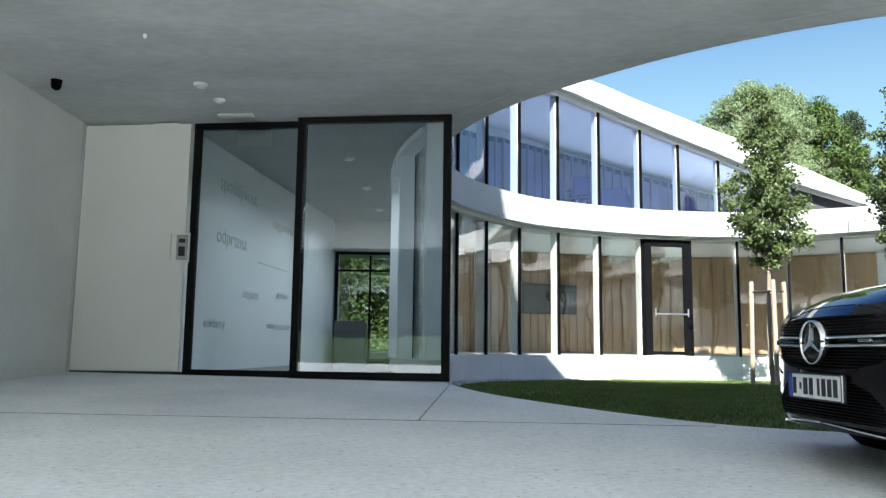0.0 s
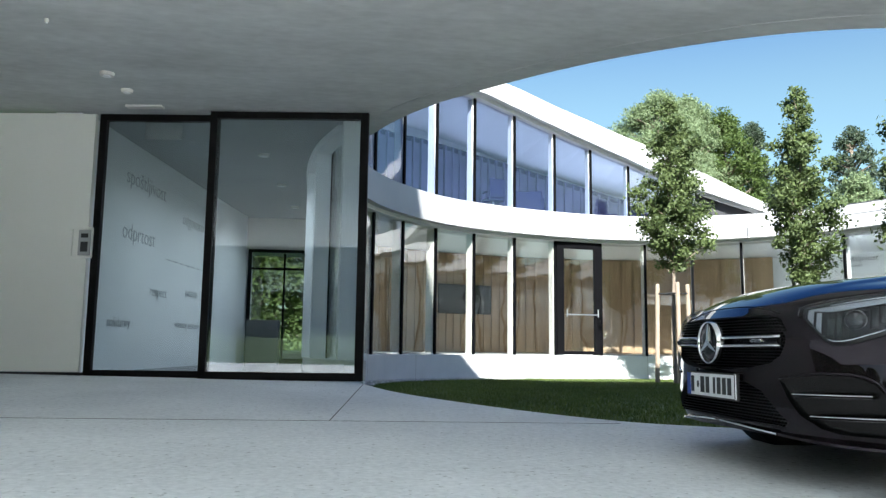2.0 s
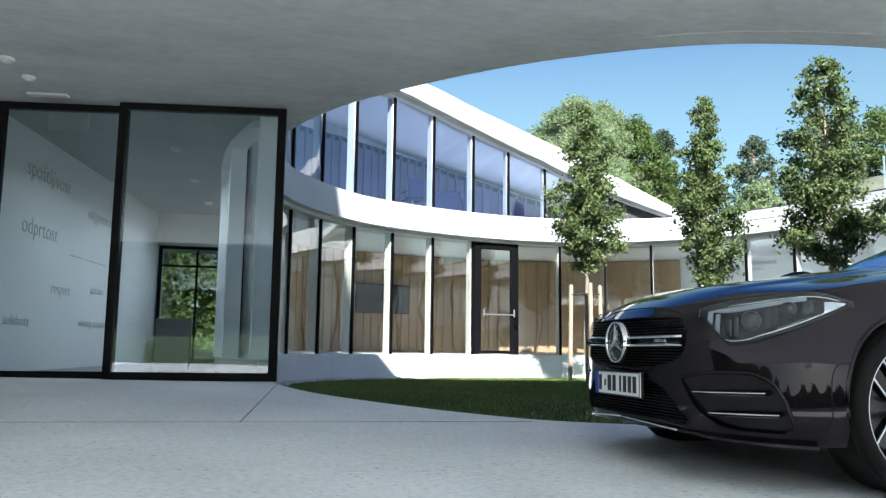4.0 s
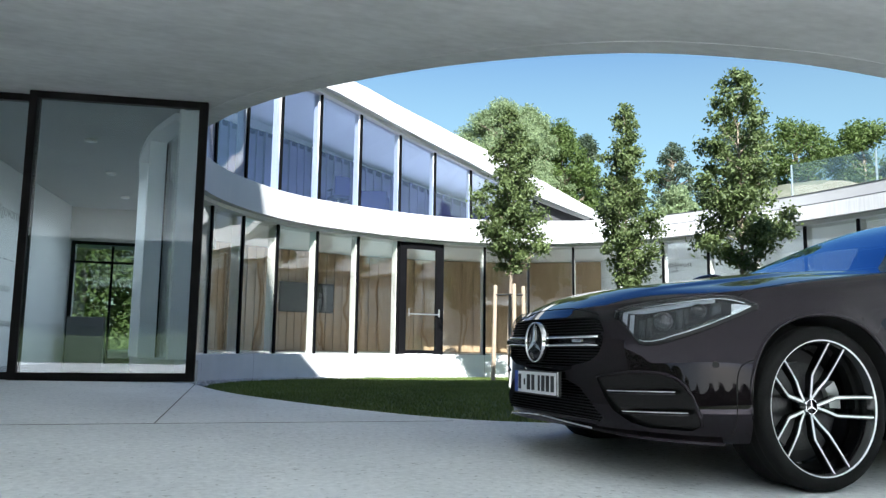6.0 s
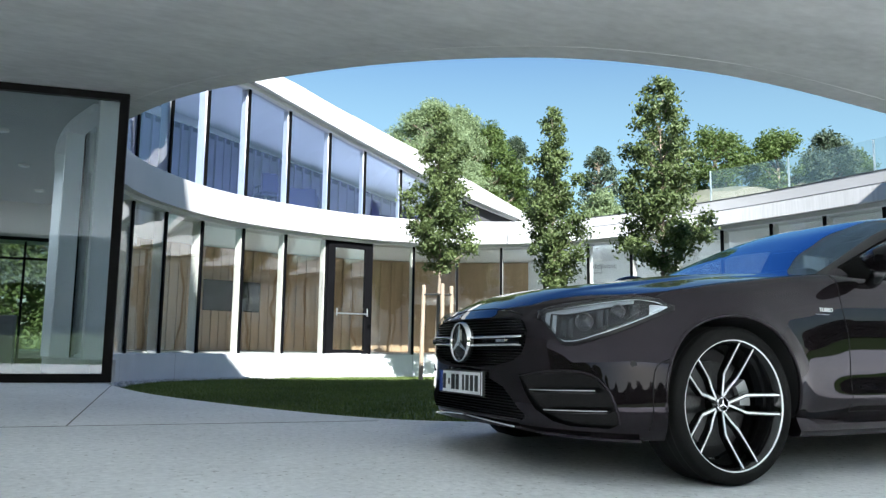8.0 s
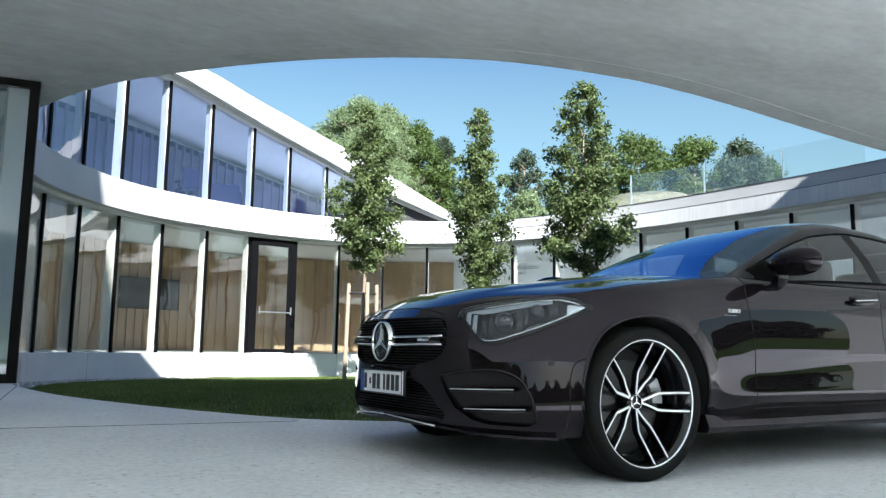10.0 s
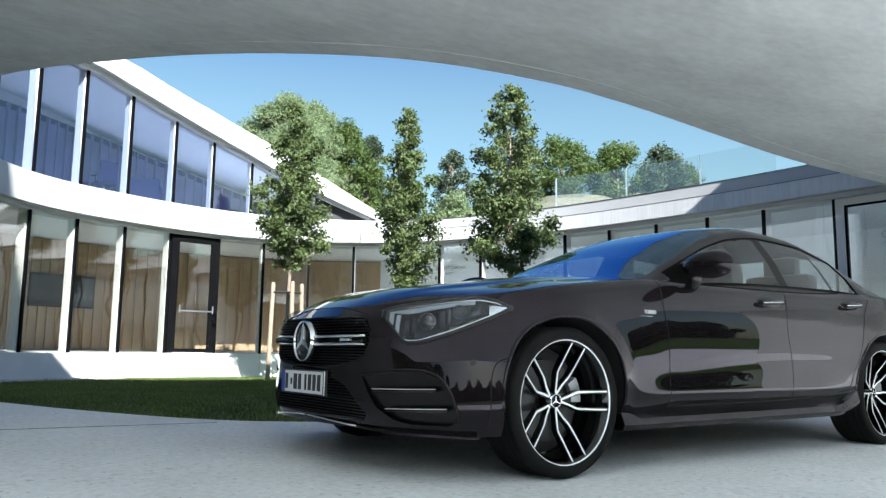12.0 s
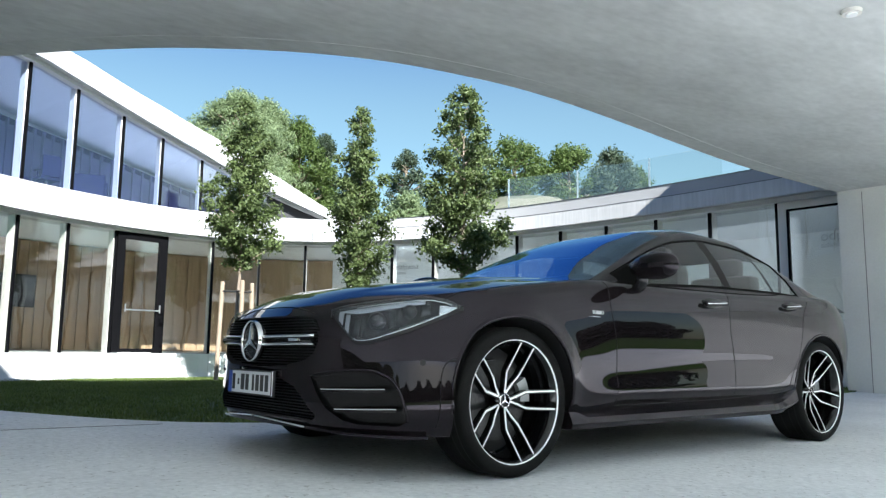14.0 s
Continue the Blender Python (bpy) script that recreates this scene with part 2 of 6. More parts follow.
class Course:
    """A plan curve by its length, with the courtyard on its right hand."""

    def __init__(self, ctrl):
        self.p = np.array([tuple(v) for v in spline(ctrl)])
        self.s = np.r_[0, np.cumsum(np.hypot(*np.diff(self.p, axis=0).T))]
        self.length = float(self.s[-1])

    def at(self, s, out=0.0):
        x, y = np.interp(s, self.s, self.p[:, 0]), np.interp(s, self.s, self.p[:, 1])
        h = 0.15
        a, b = max(0, s - h), min(self.length, s + h)
        tx = np.interp(b, self.s, self.p[:, 0]) - np.interp(a, self.s, self.p[:, 0])
        ty = np.interp(b, self.s, self.p[:, 1]) - np.interp(a, self.s, self.p[:, 1])
        d = math.hypot(tx, ty)
        return float(x - ty / d * out), float(y + tx / d * out)

    def turn(self, s):
        ax, ay = self.at(max(0, s - 0.1))
        bx, by = self.at(min(self.length, s + 0.1))
        return math.degrees(math.atan2(by - ay, bx - ax))

    def bar(self, bm, s0, s1, o0, o1, z0, z1, step=0.3):
        """A solid that follows the curve from s0 to s1, between two offsets outward and two heights."""
        g0 = z0 if callable(z0) else (lambda s: z0)
        g1 = z1 if callable(z1) else (lambda s: z1)
        n = max(1, int(math.ceil((s1 - s0) / step)))
        rows = []
        for k in range(n + 1):
            s = s0 + (s1 - s0) * k / n
            (xa, ya), (xb, yb) = self.at(s, o0(s) if callable(o0) else o0), self.at(s, o1)
            rows.append([bm.verts.new(v) for v in ((xa, ya, g0(s)), (xb, yb, g0(s)), (xb, yb, g1(s)), (xa, ya, g1(s)))])
        for a, b in zip(rows, rows[1:]):
            for i in range(4):
                j = (i + 1) % 4
                bm.faces.new((a[i], a[j], b[j], b[i]))
        bm.faces.new(rows[0][::-1])
        bm.faces.new(rows[-1])
        bmesh.ops.recalc_face_normals(bm, faces=bm.faces)
        return bm


def words(name, text, size, m, mat, depth=0.002, label="", category="lettering", parent=None):
    cu = bpy.data.curves.new(name, "FONT")
    cu.body, cu.size, cu.extrude = text, size, depth
    cu.offset = -0.010 * size
    tmp = bpy.data.objects.new(name, cu)
    scene.collection.objects.link(tmp)
    me = bpy.data.meshes.new_from_object(tmp.evaluated_get(bpy.context.evaluated_depsgraph_get()))
    bpy.data.objects.remove(tmp)
    me.materials.clear()
    me.materials.append(mat)
    ob = new(name, me)
    ob.matrix_basis = m
    if parent is not None:
        ob.parent = parent
    else:
        tagged(ob, label, category)
    return ob


# ---- the plan ----
FACADE = Course([(0.1, 8.6), (-0.42, 10.3), (-0.62, 12.5), (-0.3, 14.7), (0.4, 16.45), (1.86, 18.24), (3.96, 19.4), (6.46, 20.06), (8.9, 19.75), (11.3, 17.8), (12.9, 14.3), (13.65, 10.3), (13.95, 6.0)])
EDGE = Course([(0.06, 9.4), (0.45, 8.5), (1.0, 7.68), (2.07, 6.57), (3.3, 5.78), (4.5, 5.45), (6.0, 5.4), (9.5, 5.74), (12.45, 5.76)])
FLOOR, SOFF = 0.2, 3.17
PITCH = 1.245
DOOR_S = float(FACADE.s[np.argmin(np.hypot(FACADE.p[:, 0] - 5.06, FACADE.p[:, 1] - 19.79))])
SHIFT = DOOR_S - 14.28
GLASS_W = Vector((0.079, 8.43))
GLASS_E = Vector((-4.29, 8.92))


def drive_z(x, y):
    return -0.318 - 0.007 * x + 0.03 * max(y, 0.0)


def lawn_z(x, y):
    return -0.125 - 0.0165 * y


def roof_glass(s):
    return float(np.interp(s - SHIFT, [0, 4, 8, 12.04, 13.21, 14.32, 15.37, 16.3, 19.7, 20.4], [7.1, 7.05, 6.95, 6.66, 6.39, 6.09, 5.77, 5.44, 3.97, 3.66]))


def roof_top(s):
    return float(np.interp(s - SHIFT, [0, 4, 8, 11, 13.1, 14.3, 15.24, 16.9, 18.5, 20.2], [7.95, 7.85, 7.62, 7.38, 7.03, 6.71, 6.46, 5.86, 5.05, 4.04]))


# ---- ground ----
bm = bmesh.new()
bank = [(-2500, 2.6), (-60, 2.4), (-45, 1.7), (-24, 0.3), (-9.6, -0.42), (-8.3, -0.45), (2500, -0.45)]
rows = [[bm.verts.new((x, y, z)) for x in (-2500, -60, 60, 2500)] for y, z in bank]
for a, b in zip(rows, rows[1:]):
    for i in range(3):
        bm.faces.new((a[i], a[i + 1], b[i + 1], b[i]))
bmesh.ops.recalc_face_normals(bm, faces=bm.faces)
tagged(part("ground", bm, GRASS), "wide grassy ground round the building", "ground", kind="structure")

# driveway slab, with the curved lawn edge cut out of it
bm = bmesh.new()
lawn_edge = [(-0.05, 8.9), (0.1, 8.05), (0.42, 7.1), (1.0, 6.12), (1.62, 5.34), (2.17, 4.97), (3.2, 4.7), (4.6, 4.6), (6.5, 4.72), (9.5, 5.2), (12.6, 5.75)]
le = [(v.x, v.y) for v in spline(lawn_edge, 8)]
outline = [(-4.9, 9.9), (-22, 9.9), (-22, -8.6), (30, -8.6), (30, 5.75)] + le[::-1] + [(-0.05, 9.6)]
prism(bm, outline, lambda x, y: drive_z(x, y) - 0.5, drive_z)
cuts = [Vector((0, y, 0)) for y in (-6, -2.5, 0.002)]
for c in cuts:
    bmesh.ops.bisect_plane(bm, geom=bm.verts[:] + bm.edges[:] + bm.faces[:], plane_co=c, plane_no=(0, 1, 0))
for v in bm.verts:
    base = drive_z(v.co.x, v.co.y)
    v.co.z = base if v.co.z > base - 0.25 else base - 0.5
tagged(part("driveway", bm, PAVING), "pale brushed concrete driveway under the canopy", "driveway", kind="structure")

# courtyard lawn
bm = bmesh.new()
ring = [FACADE.at(s, -0.2) for s in np.arange(0.6, FACADE.length, 0.5)]
prism(bm, ring + [(13.9, 5.7), (12.6, 5.7)] + [(x, y - 0.1) for x, y in le[::-1]], lambda x, y: lawn_z(x, y) - 0.3, lawn_z)
tagged(part("lawn", bm, SOIL), "mown green courtyard lawn, mostly in shade", "lawn", kind="structure")

# ---- canopy over the driveway ----
bm = bmesh.new()
edge = [EDGE.at(s) for s in np.linspace(0, EDGE.length, 60)]
prism(bm, edge + [(12.5, 5.5), (14.2, 5.5), (14.2, -3.2), (-3.9, -3.05), (-9.6, -2.1), (-9.6, 2.0), (-4.92, 2.2), (-5.0, 9.45), (-4.46, 9.36), (0.03, 8.62)], 2.9, 3.85)
tagged(part("canopy", bm, SOFFIT), "smooth grey cast concrete canopy with curved edge", "canopy", kind="structure")
bm = bmesh.new()
EDGE.bar(bm, 0.02, EDGE.length - 0.02, -0.03, -0.26, 2.8978, 2.9, 0.15)
tagged(part("canopy_edge_trim", bm, SOFFIT), "concrete drip edge along the canopy rim", "trim", kind="structure")
bm = bmesh.new()
EDGE.bar(bm, 0.3, EDGE.length - 0.3, -0.262, -0.268, 2.8965, 2.9, 0.15)
tagged(part("soffit_seam", bm, PRECAST), "thin pale cast seam along the canopy rim", "trim", kind="structure")
# unseen blocks over the canopy, higher over the entrance, sized to shade the courtyard
bm = bmesh.new()
prism(bm, [(-0.5, -2.95), (13.6, -2.95), (13.6, 5.0), (2.6, 5.2), (0.6, 7.0), (-0.5, 7.6)], 3.85, lambda x, y: 7.0 + 0.1 * (13.6 - x))
tagged(part("storey_occluder", bm, WHITE), "unseen white block over the canopy, added to shade the courtyard", "building", kind="structure")
bm = bmesh.new()
prism(bm, [(-6, -2.95), (-0.5, -2.95), (-0.5, 8.0), (-6, 8.8)], 3.85, 12.4)
tagged(part("tower_occluder", bm, WHITE), "unseen tall white block over the entrance, added to shade the courtyard", "building", kind="structure")

# side walls of the covered drive
bm = bmesh.new()
box(bm, -4.59, 5.85, 1.05, 0.6, 6.9, 3.72)
tagged(part("wall_west", bm, WALLCON), "fair-faced grey concrete side wall", "wall", kind="structure")
bm = bmesh.new()
prism(bm, [(12.42, 5.74), (13.35, 5.74), (13.65, -2.8), (13.1, -2.8)], -0.7, 2.9)
tagged(part("wall_east", bm, WALLCON), "pale concrete wall end beside the parked car", "wall", kind="structure")

# ---- entrance front ----
along = (GLASS_W - GLASS_E)
ENTRY_TURN = math.degrees(math.atan2(along.y, along.x))
ENTRY_LEN = along.length
ENTRY = pose(GLASS_E.x, GLASS_E.y, 0, 0, 0, ENTRY_TURN)      # x along the front, -y outside


def entry_box(bm, x0, x1, y0, y1, z0, z1, bevel=0.0):
    return box(bm, (x0 + x1) / 2, (y0 + y1) / 2, (z0 + z1) / 2, x1 - x0, y1 - y0, z1 - z0, bevel)


E_L, E_M, E_R = 1.395, 2.655, ENTRY_LEN
top = 2.885
door = thing("panel_door", "tall plain cream panel door beside the glass entrance", "door", at=ENTRY)
bm = bmesh.new()
entry_box(bm, 0.04, E_L - 0.06, -0.03, 0.03, 0.0, 2.86, 0.004)
part("door_leaf", bm, PANEL, door)
bm = bmesh.new()
entry_box(bm, 0.0, E_L - 0.02, -0.02, 0.06, -0.07, -0.005)
part("threshold", bm, DARK, door)
bm = bmesh.new()
entry_box(bm, -0.02, 0.035, -0.045, 0.06, -0.07, 2.885)
part("door_jamb", bm, PRECAST, door)

front = thing("sliding_entrance", "black-framed glass sliding entrance doors, closed", "glass door", at=ENTRY)


FRAMEBROWN = varied(material("dark_bronze_frame", (0.015, 0.012, 0.012), 0.5, Specular_IOR_Level=0.10), (0.006, 0.0048, 0.0052), (0.010, 0.0082, 0.0086), 3, 80)


def sliding_leaf(x0, x1, y, z1):
    w = 0.078
    fr = bmesh.new()
    entry_box(fr, x0, x0 + w, y - 0.035, y + 0.035, -0.06, z1, 0.003)
    entry_box(fr, x1 - w * 1.15, x1, y - 0.035, y + 0.035, -0.06, z1, 0.003)
    entry_box(fr, x0 + w, x1 - w * 1.15, y - 0.034, y + 0.034, z1 - 0.075, z1, 0.002)
    entry_box(fr, x0 + w, x1 - w * 1.15, y - 0.034, y + 0.034, -0.06, 0.025, 0.002)
    leaf = part("door_leaf", fr, FRAMEBROWN, front)
    g = bmesh.new()
    entry_box(g, x0 + w, x1 - w * 1.15, y - 0.006, y + 0.006, 0.025, z1 - 0.075)
    pane = part("pane", g, ENTRYGLASS, leaf, "clear reflective glass")
    pane.visible_shadow = False
    return leaf


sliding_leaf(E_L - 0.02, E_M + 0.06, 0.02, 2.865)
sliding_leaf(E_M - 0.02, E_R, -0.055, top)
bm = bmesh.new()
entry_box(bm, E_L - 0.05, E_R + 0.01, -0.10, 0.12, -0.16, -0.065)
part("threshold", bm, PRECAST, front, "pale concrete threshold")

# intercom panel in its recess
com = thing("intercom_panel", "white intercom panel with dark reader set in a cream recess", "intercom", at=ENTRY @ pose(1.315, -0.034, 1.40))
bm = bmesh.new()
for x0, x1, z0, z1 in ((-0.155, -0.135, -0.17, 0.17), (0.075, 0.085, -0.17, 0.17), (-0.135, 0.075, 0.15, 0.17), (-0.135, 0.075, -0.17, -0.15)):
    entry_box(bm, x0, x1, -0.03, 0.0, z0, z1)
part("recess_frame", bm, PANEL, com)
bm = bmesh.new()
entry_box(bm, -0.07, 0.06, -0.018, 0.0, -0.14, 0.14, 0.004)
plate = part("cover_plate", bm, WHITE, com)
for z0, z1 in ((0.055, 0.10), (-0.10, 0.01)):
    bm = bmesh.new()
    entry_box(bm, -0.042, 0.036, -0.021, -0.017, z0, z1)
    part("reader", bm, DARK, plate)
bm = bmesh.new()
entry_box(bm, -0.05, 0.045, -0.021, -0.017, 0.02, 0.035)
part("nameplate_bar", bm, GREYTXT, plate)

# fittings under the canopy
def spot_light(x, y, r=0.075):
    o = thing("ceiling_spot", "small round white ceiling light under the canopy", "ceiling light", "canopy ceiling lights", at=pose(x, y, 2.9))
    b = bmesh.new()
    bmesh.ops.create_cone(b, cap_ends=True, segments=28, radius1=r * 0.92, radius2=r, depth=0.03, matrix=pose(0, 0, -0.015))
    part("housing", b, POST, o, smooth=False)
    b = bmesh.new()
    bmesh.ops.create_cone(b, cap_ends=True, segments=24, radius1=r * 0.55, radius2=r * 0.55, depth=0.01, matrix=pose(0, 0, -0.034))
    part("lens", b, INNER, o)
    return o


bm = bmesh.new()
box(bm, 0, 0, -0.012, 0.40, 0.10, 0.024, 0.006)
lamp = tagged(part("emergency_light", bm, POST), "slim white emergency light strip on the canopy", "emergency light")
lamp.matrix_basis = pose(-2.379, 8.498, 2.9, 0, 0, ENTRY_TURN)
cam_ob = thing("security_camera", "small black dome camera under the canopy", "security camera", at=pose(-3.88, 7.41, 2.9))
bm = bmesh.new()
bmesh.ops.create_cone(bm, cap_ends=True, segments=20, radius1=0.05, radius2=0.055, depth=0.05, matrix=pose(0, 0, -0.025))
part("mount", bm, BLACK, cam_ob)
bm = bmesh.new()
bmesh.ops.create_uvsphere(bm, u_segments=18, v_segments=10, radius=0.05, matrix=pose(0, 0, -0.055))
part("dome", bm, BLACK, cam_ob, smooth=True)
spot_light(-2.464, 7.477, 0.07)
spot_light(-2.416, 7.961, 0.06)

# ---- lobby behind the entrance ----
LOBBY_L0, LOBBY_L1 = Vector((-3.12, 9.15)), Vector((-2.25, 16.6))
bm = bmesh.new()
prism(bm, [(-3.2, 8.88), (0.0, 8.52)] + [FACADE.at(s, 0.1) for s in np.arange(0.4, 6.6, 0.5)] + [(-0.2, 16.3), (-2.6, 16.3)], -0.5, -0.03)
DARKFLOOR = varied(material("dark_stone_floor", (0.08, 0.085, 0.09), 0.25), (0.060, 0.064, 0.070), (0.100, 0.105, 0.112), 1.0, 80, 0.02, 0.6)
tagged(part("floor_lobby", bm, DARKFLOOR), "polished dark grey lobby floor", "floor", kind="structure")
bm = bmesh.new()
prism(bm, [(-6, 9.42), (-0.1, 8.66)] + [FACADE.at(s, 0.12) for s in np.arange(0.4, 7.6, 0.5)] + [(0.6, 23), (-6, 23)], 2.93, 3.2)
# the white ceiling's dimness is put into this grey base colour
DIMWHITE = varied(material("dimmed_white_plaster", (0.4, 0.41, 0.41), 0.8), (0.36, 0.375, 0.375), (0.43, 0.445, 0.44), 1.0, 40, 0.02, 0.3)
tagged(part("ceiling_lobby", bm, DIMWHITE), "white lobby ceiling, dimmed through its grey colour", "ceiling", kind="structure")
bm = bmesh.new()
FACADE.bar(bm, 0.5, 7.4, 0.02, 0.24, 2.84, 2.927, 0.25)
tagged(part("ceiling_rim", bm, INNER), "white curved rim of the lobby ceiling", "ceiling", kind="structure")
d = LOBBY_L1 - LOBBY_L0
WALL_TURN = math.degrees(math.atan2(d.y, d.x))
bm = bmesh.new()
box(bm, d.length / 2 - 0.15, 0.15, 1.45, d.length + 0.3, 0.3, 2.96, 0, pose(LOBBY_L0.x, LOBBY_L0.y, 0, 0, 0, WALL_TURN))
tagged(part("wall_lobby", bm, INNER), "pale lobby wall with grey lettering", "wall", kind="structure")
for text, size, along_w, z in (("spoštljivost", 0.31, 0.97, 2.38), ("odprtost", 0.31, 0.94, 1.66), ("odgovornost", 0.26, 3.1, 2.18), ("respect", 0.22, 1.95, 0.98), ("solidarity", 0.19, 0.66, 0.52), ("winning attitude", 0.18, 3.0, 0.56), ("passion", 0.20, 3.4, 1.07)):
    words("wall_lettering", text, size, pose(LOBBY_L0.x, LOBBY_L0.y, 0, 0, 0, WALL_TURN) @ pose(along_w, -0.003, z, 90, 0, 0), GREYTXT, 0.002, "grey word lettered on the lobby wall")
# lettering too small to read
bm = bmesh.new()
for k in range(9):
    box(bm, 2.62 + k * 0.27, -0.003, 1.55, 0.2 - 0.03 * (k % 3), 0.002, 0.022)
bars = tagged(part("lettering_bars", bm, GREYTXT), "small grey line of lettering on the lobby wall", "lettering", kind="stuff")
bars.matrix_basis = pose(LOBBY_L0.x, LOBBY_L0.y, 0, 0, 0, WALL_TURN)
# glazed garden door at the end of the lobby
gd = thing("garden_door", "dark-framed glazed door at the end of the lobby", "glass door", at=pose(-2.28, 16.1, 0, 0, 0, 0))
bm = bmesh.new()
for x0, x1, z0, z1 in ((0, 0.07, -0.03, 2.28), (1.3, 1.36, -0.03, 2.28), (0.72, 0.76, -0.03, 2.2), (0.07, 1.3, 2.22, 2.28), (0.07, 1.3, 1.86, 1.90), (0.07, 1.3, -0.03, 0.05), (1.36, 2.26, 2.22, 2.28), (2.2, 2.26, -0.03, 2.22)):
    entry_box(bm, x0, x1, -0.03, 0.03, z0, z1)
fr = part("frame", bm, BLACK, gd)
for x0, x1 in ((0.07, 0.72), (0.76, 1.3), (1.36, 2.2)):
    bm = bmesh.new()
    entry_box(bm, x0, x1, -0.005, 0.005, 0.05, 2.22)
    part("pane", bm, GLASS, fr).visible_shadow = False
bm = bmesh.new()
box(bm, -1.2, 16.15, 2.605, 2.5, 0.2, 0.65)
WARMGREY = varied(material("warm_grey_panel", (0.4, 0.38, 0.35), 0.6), (0.36, 0.345, 0.315), (0.46, 0.44, 0.40), 1.2, 40, 0.02, 0.3)
tagged(part("lobby_lintel", bm, WARMGREY), "warm grey panel over the garden door", "wall", kind="structure")
bm = bmesh.new()
box(bm, 0, 0, 0.42, 0.62, 0.35, 0.84, 0.01)
GREYDESK = varied(material("grey_desk", (0.1, 0.1, 0.1), 0.5), (0.07, 0.075, 0.075), (0.10, 0.105, 0.105), 2, 40)
desk = tagged(part("reception_desk", bm, GREYDESK), "dark reception desk in the lobby", "desk")
desk.matrix_basis = pose(-1.86, 15.6, -0.03, 0, 0, 0)
for x, y in ((-1.35, 10.6), (-1.3, 12.6), (-1.25, 14.6)):
    o = spot_light(x, y, 0.08)
    o.location.z = 2.93
    o["label"] = "small round ceiling light in the lobby, with an added fill lamp"
    o["group"] = "lobby ceiling lights"
    # area lamp added to brighten the lobby; the spot itself gives no light
    la = new("lobby_fill", bpy.data.lights.new("lobby_fill", "AREA"))
    la.data.shape, la.data.size, la.data.energy, la.data.color = "DISK", 0.16, 3.9, (0.90, 0.97, 1.0)
    la.data.spread = radians(150)
    la.matrix_basis = pose(x, y, 2.86)
bm = bmesh.new()
box(bm, 0, 0, -0.01, 0.42, 0.02, 0.21)
sign = tagged(part("exit_sign", bm, WHITE), "white hanging sign panel behind the entrance glass", "sign")
sign.matrix_basis = ENTRY @ pose(2.01, 0.22, 2.75)

# ---- courtyard facade, ground storey ----
END = FACADE.length
ks = [DOOR_S + k * PITCH for k in range(-11, 17)]
ks = [s if s <= DOOR_S + 0.01 else s + 0.10 for s in ks]
ks = [s for s in ks if 0.3 < s < END - 0.3][:-1]
ks[-1] += 0.15
door_i = min(range(len(ks)), key=lambda i: abs(ks[i] - DOOR_S))

bm = bmesh.new()
FACADE.bar(bm, 0.15, END, lambda s: -0.04 - 0.38 * min(1.0, s / 4.5), 0.2, -0.75, FLOOR - 0.045)
plinth = tagged(part("plinth", bm, PRECAST), "low white precast plinth along the courtyard glazing", "plinth", kind="structure")
bm = bmesh.new()
FACADE.bar(bm, 7.4, END, 0.2, 6.0, FLOOR - 0.4, FLOOR - 0.02)
tagged(part("floor_rooms", bm, FLOORIN), "grey floor of the ground-storey rooms", "floor", kind="structure")
bm = bmesh.new()
FACADE.bar(bm, 0.05, END, lambda s: -0.06 - 0.26 * min(1.0, s / 3.0), 0.42, SOFF + 0.06, lambda s: 3.88 - 0.075 * min(1.0, max(0.0, (s - 18.0) / 3.0)), 0.2)
tagged(part("slab_band", bm, WHITE), "curved white band between the storeys", "facade band", kind="structure")
bm = bmesh.new()
FACADE.bar(bm, 0.05, END, -0.14, 0.42, SOFF - 0.02, SOFF + 0.06, 0.2)
tagged(part("band_soffit_trim", bm, PRECAST), "recessed white shadow trim under the band", "trim", kind="structure")
bm = bmesh.new()
FACADE.bar(bm, 0.05, END, 0.42, 6.0, SOFF + 0.0, lambda s: 3.86 if s < 19.5 else 3.735, 0.5)
tagged(part("slab_rooms", bm, INNER), "white ceiling slab of the ground-storey rooms", "ceiling", kind="structure")


def facade_bays(stops, zb, zt, glass, name, first=None, lean=0.0):
    """Posts at the stops and panes between them; the panes may lean back by so many metres a metre."""
    wallob = thing(name, "curved glazed courtyard front with black mullions and white posts", "glazing", kind="structure")
    for s in stops:
        b = bmesh.new()
        x, y = FACADE.at(s)
        h0, h1 = zb, (zt(s) if callable(zt) else zt)
        m = pose(x, y, 0, 0, 0, FACADE.turn(s))
        box(b, 0.035, -0.012, (h0 + h1) / 2, 0.062, 0.05, h1 - h0, 0, m)
        mul = part("mullion", b, BLACK, wallob)
        b = bmesh.new()
        deep = 0.20 if s < 7.5 else 0.22
        box(b, 0.02, 0.025 + deep / 2, (h0 + h1) / 2, 0.07, deep, h1 - h0, 0.004, m)
        # posts along the lobby take a lighter white that stands in for light
        part("post", b, INNER if s < 7.5 else POST, wallob, "white steel post")
    for a, c in zip(stops, stops[1:]):
        if first is not None and abs(a - first) < 0.05:
            continue
        b = bmesh.new()
        FACADE.bar(b, a + 0.068, c + 0.002, -0.008, 0.008, zb, zt, 9.0)
        (xa, ya), (xb, yb) = FACADE.at((a + c) / 2, 0.0), FACADE.at((a + c) / 2, 1.0)
        for v in b.verts:
            v.co += Vector((xb - xa, yb - ya, 0)) * lean * (v.co.z - zb)
        part("pane", b, glass, wallob)
    return wallob


facade_bays(ks, FLOOR - 0.045, SOFF - 0.02, GLASS, "glazing_ground", ks[door_i])

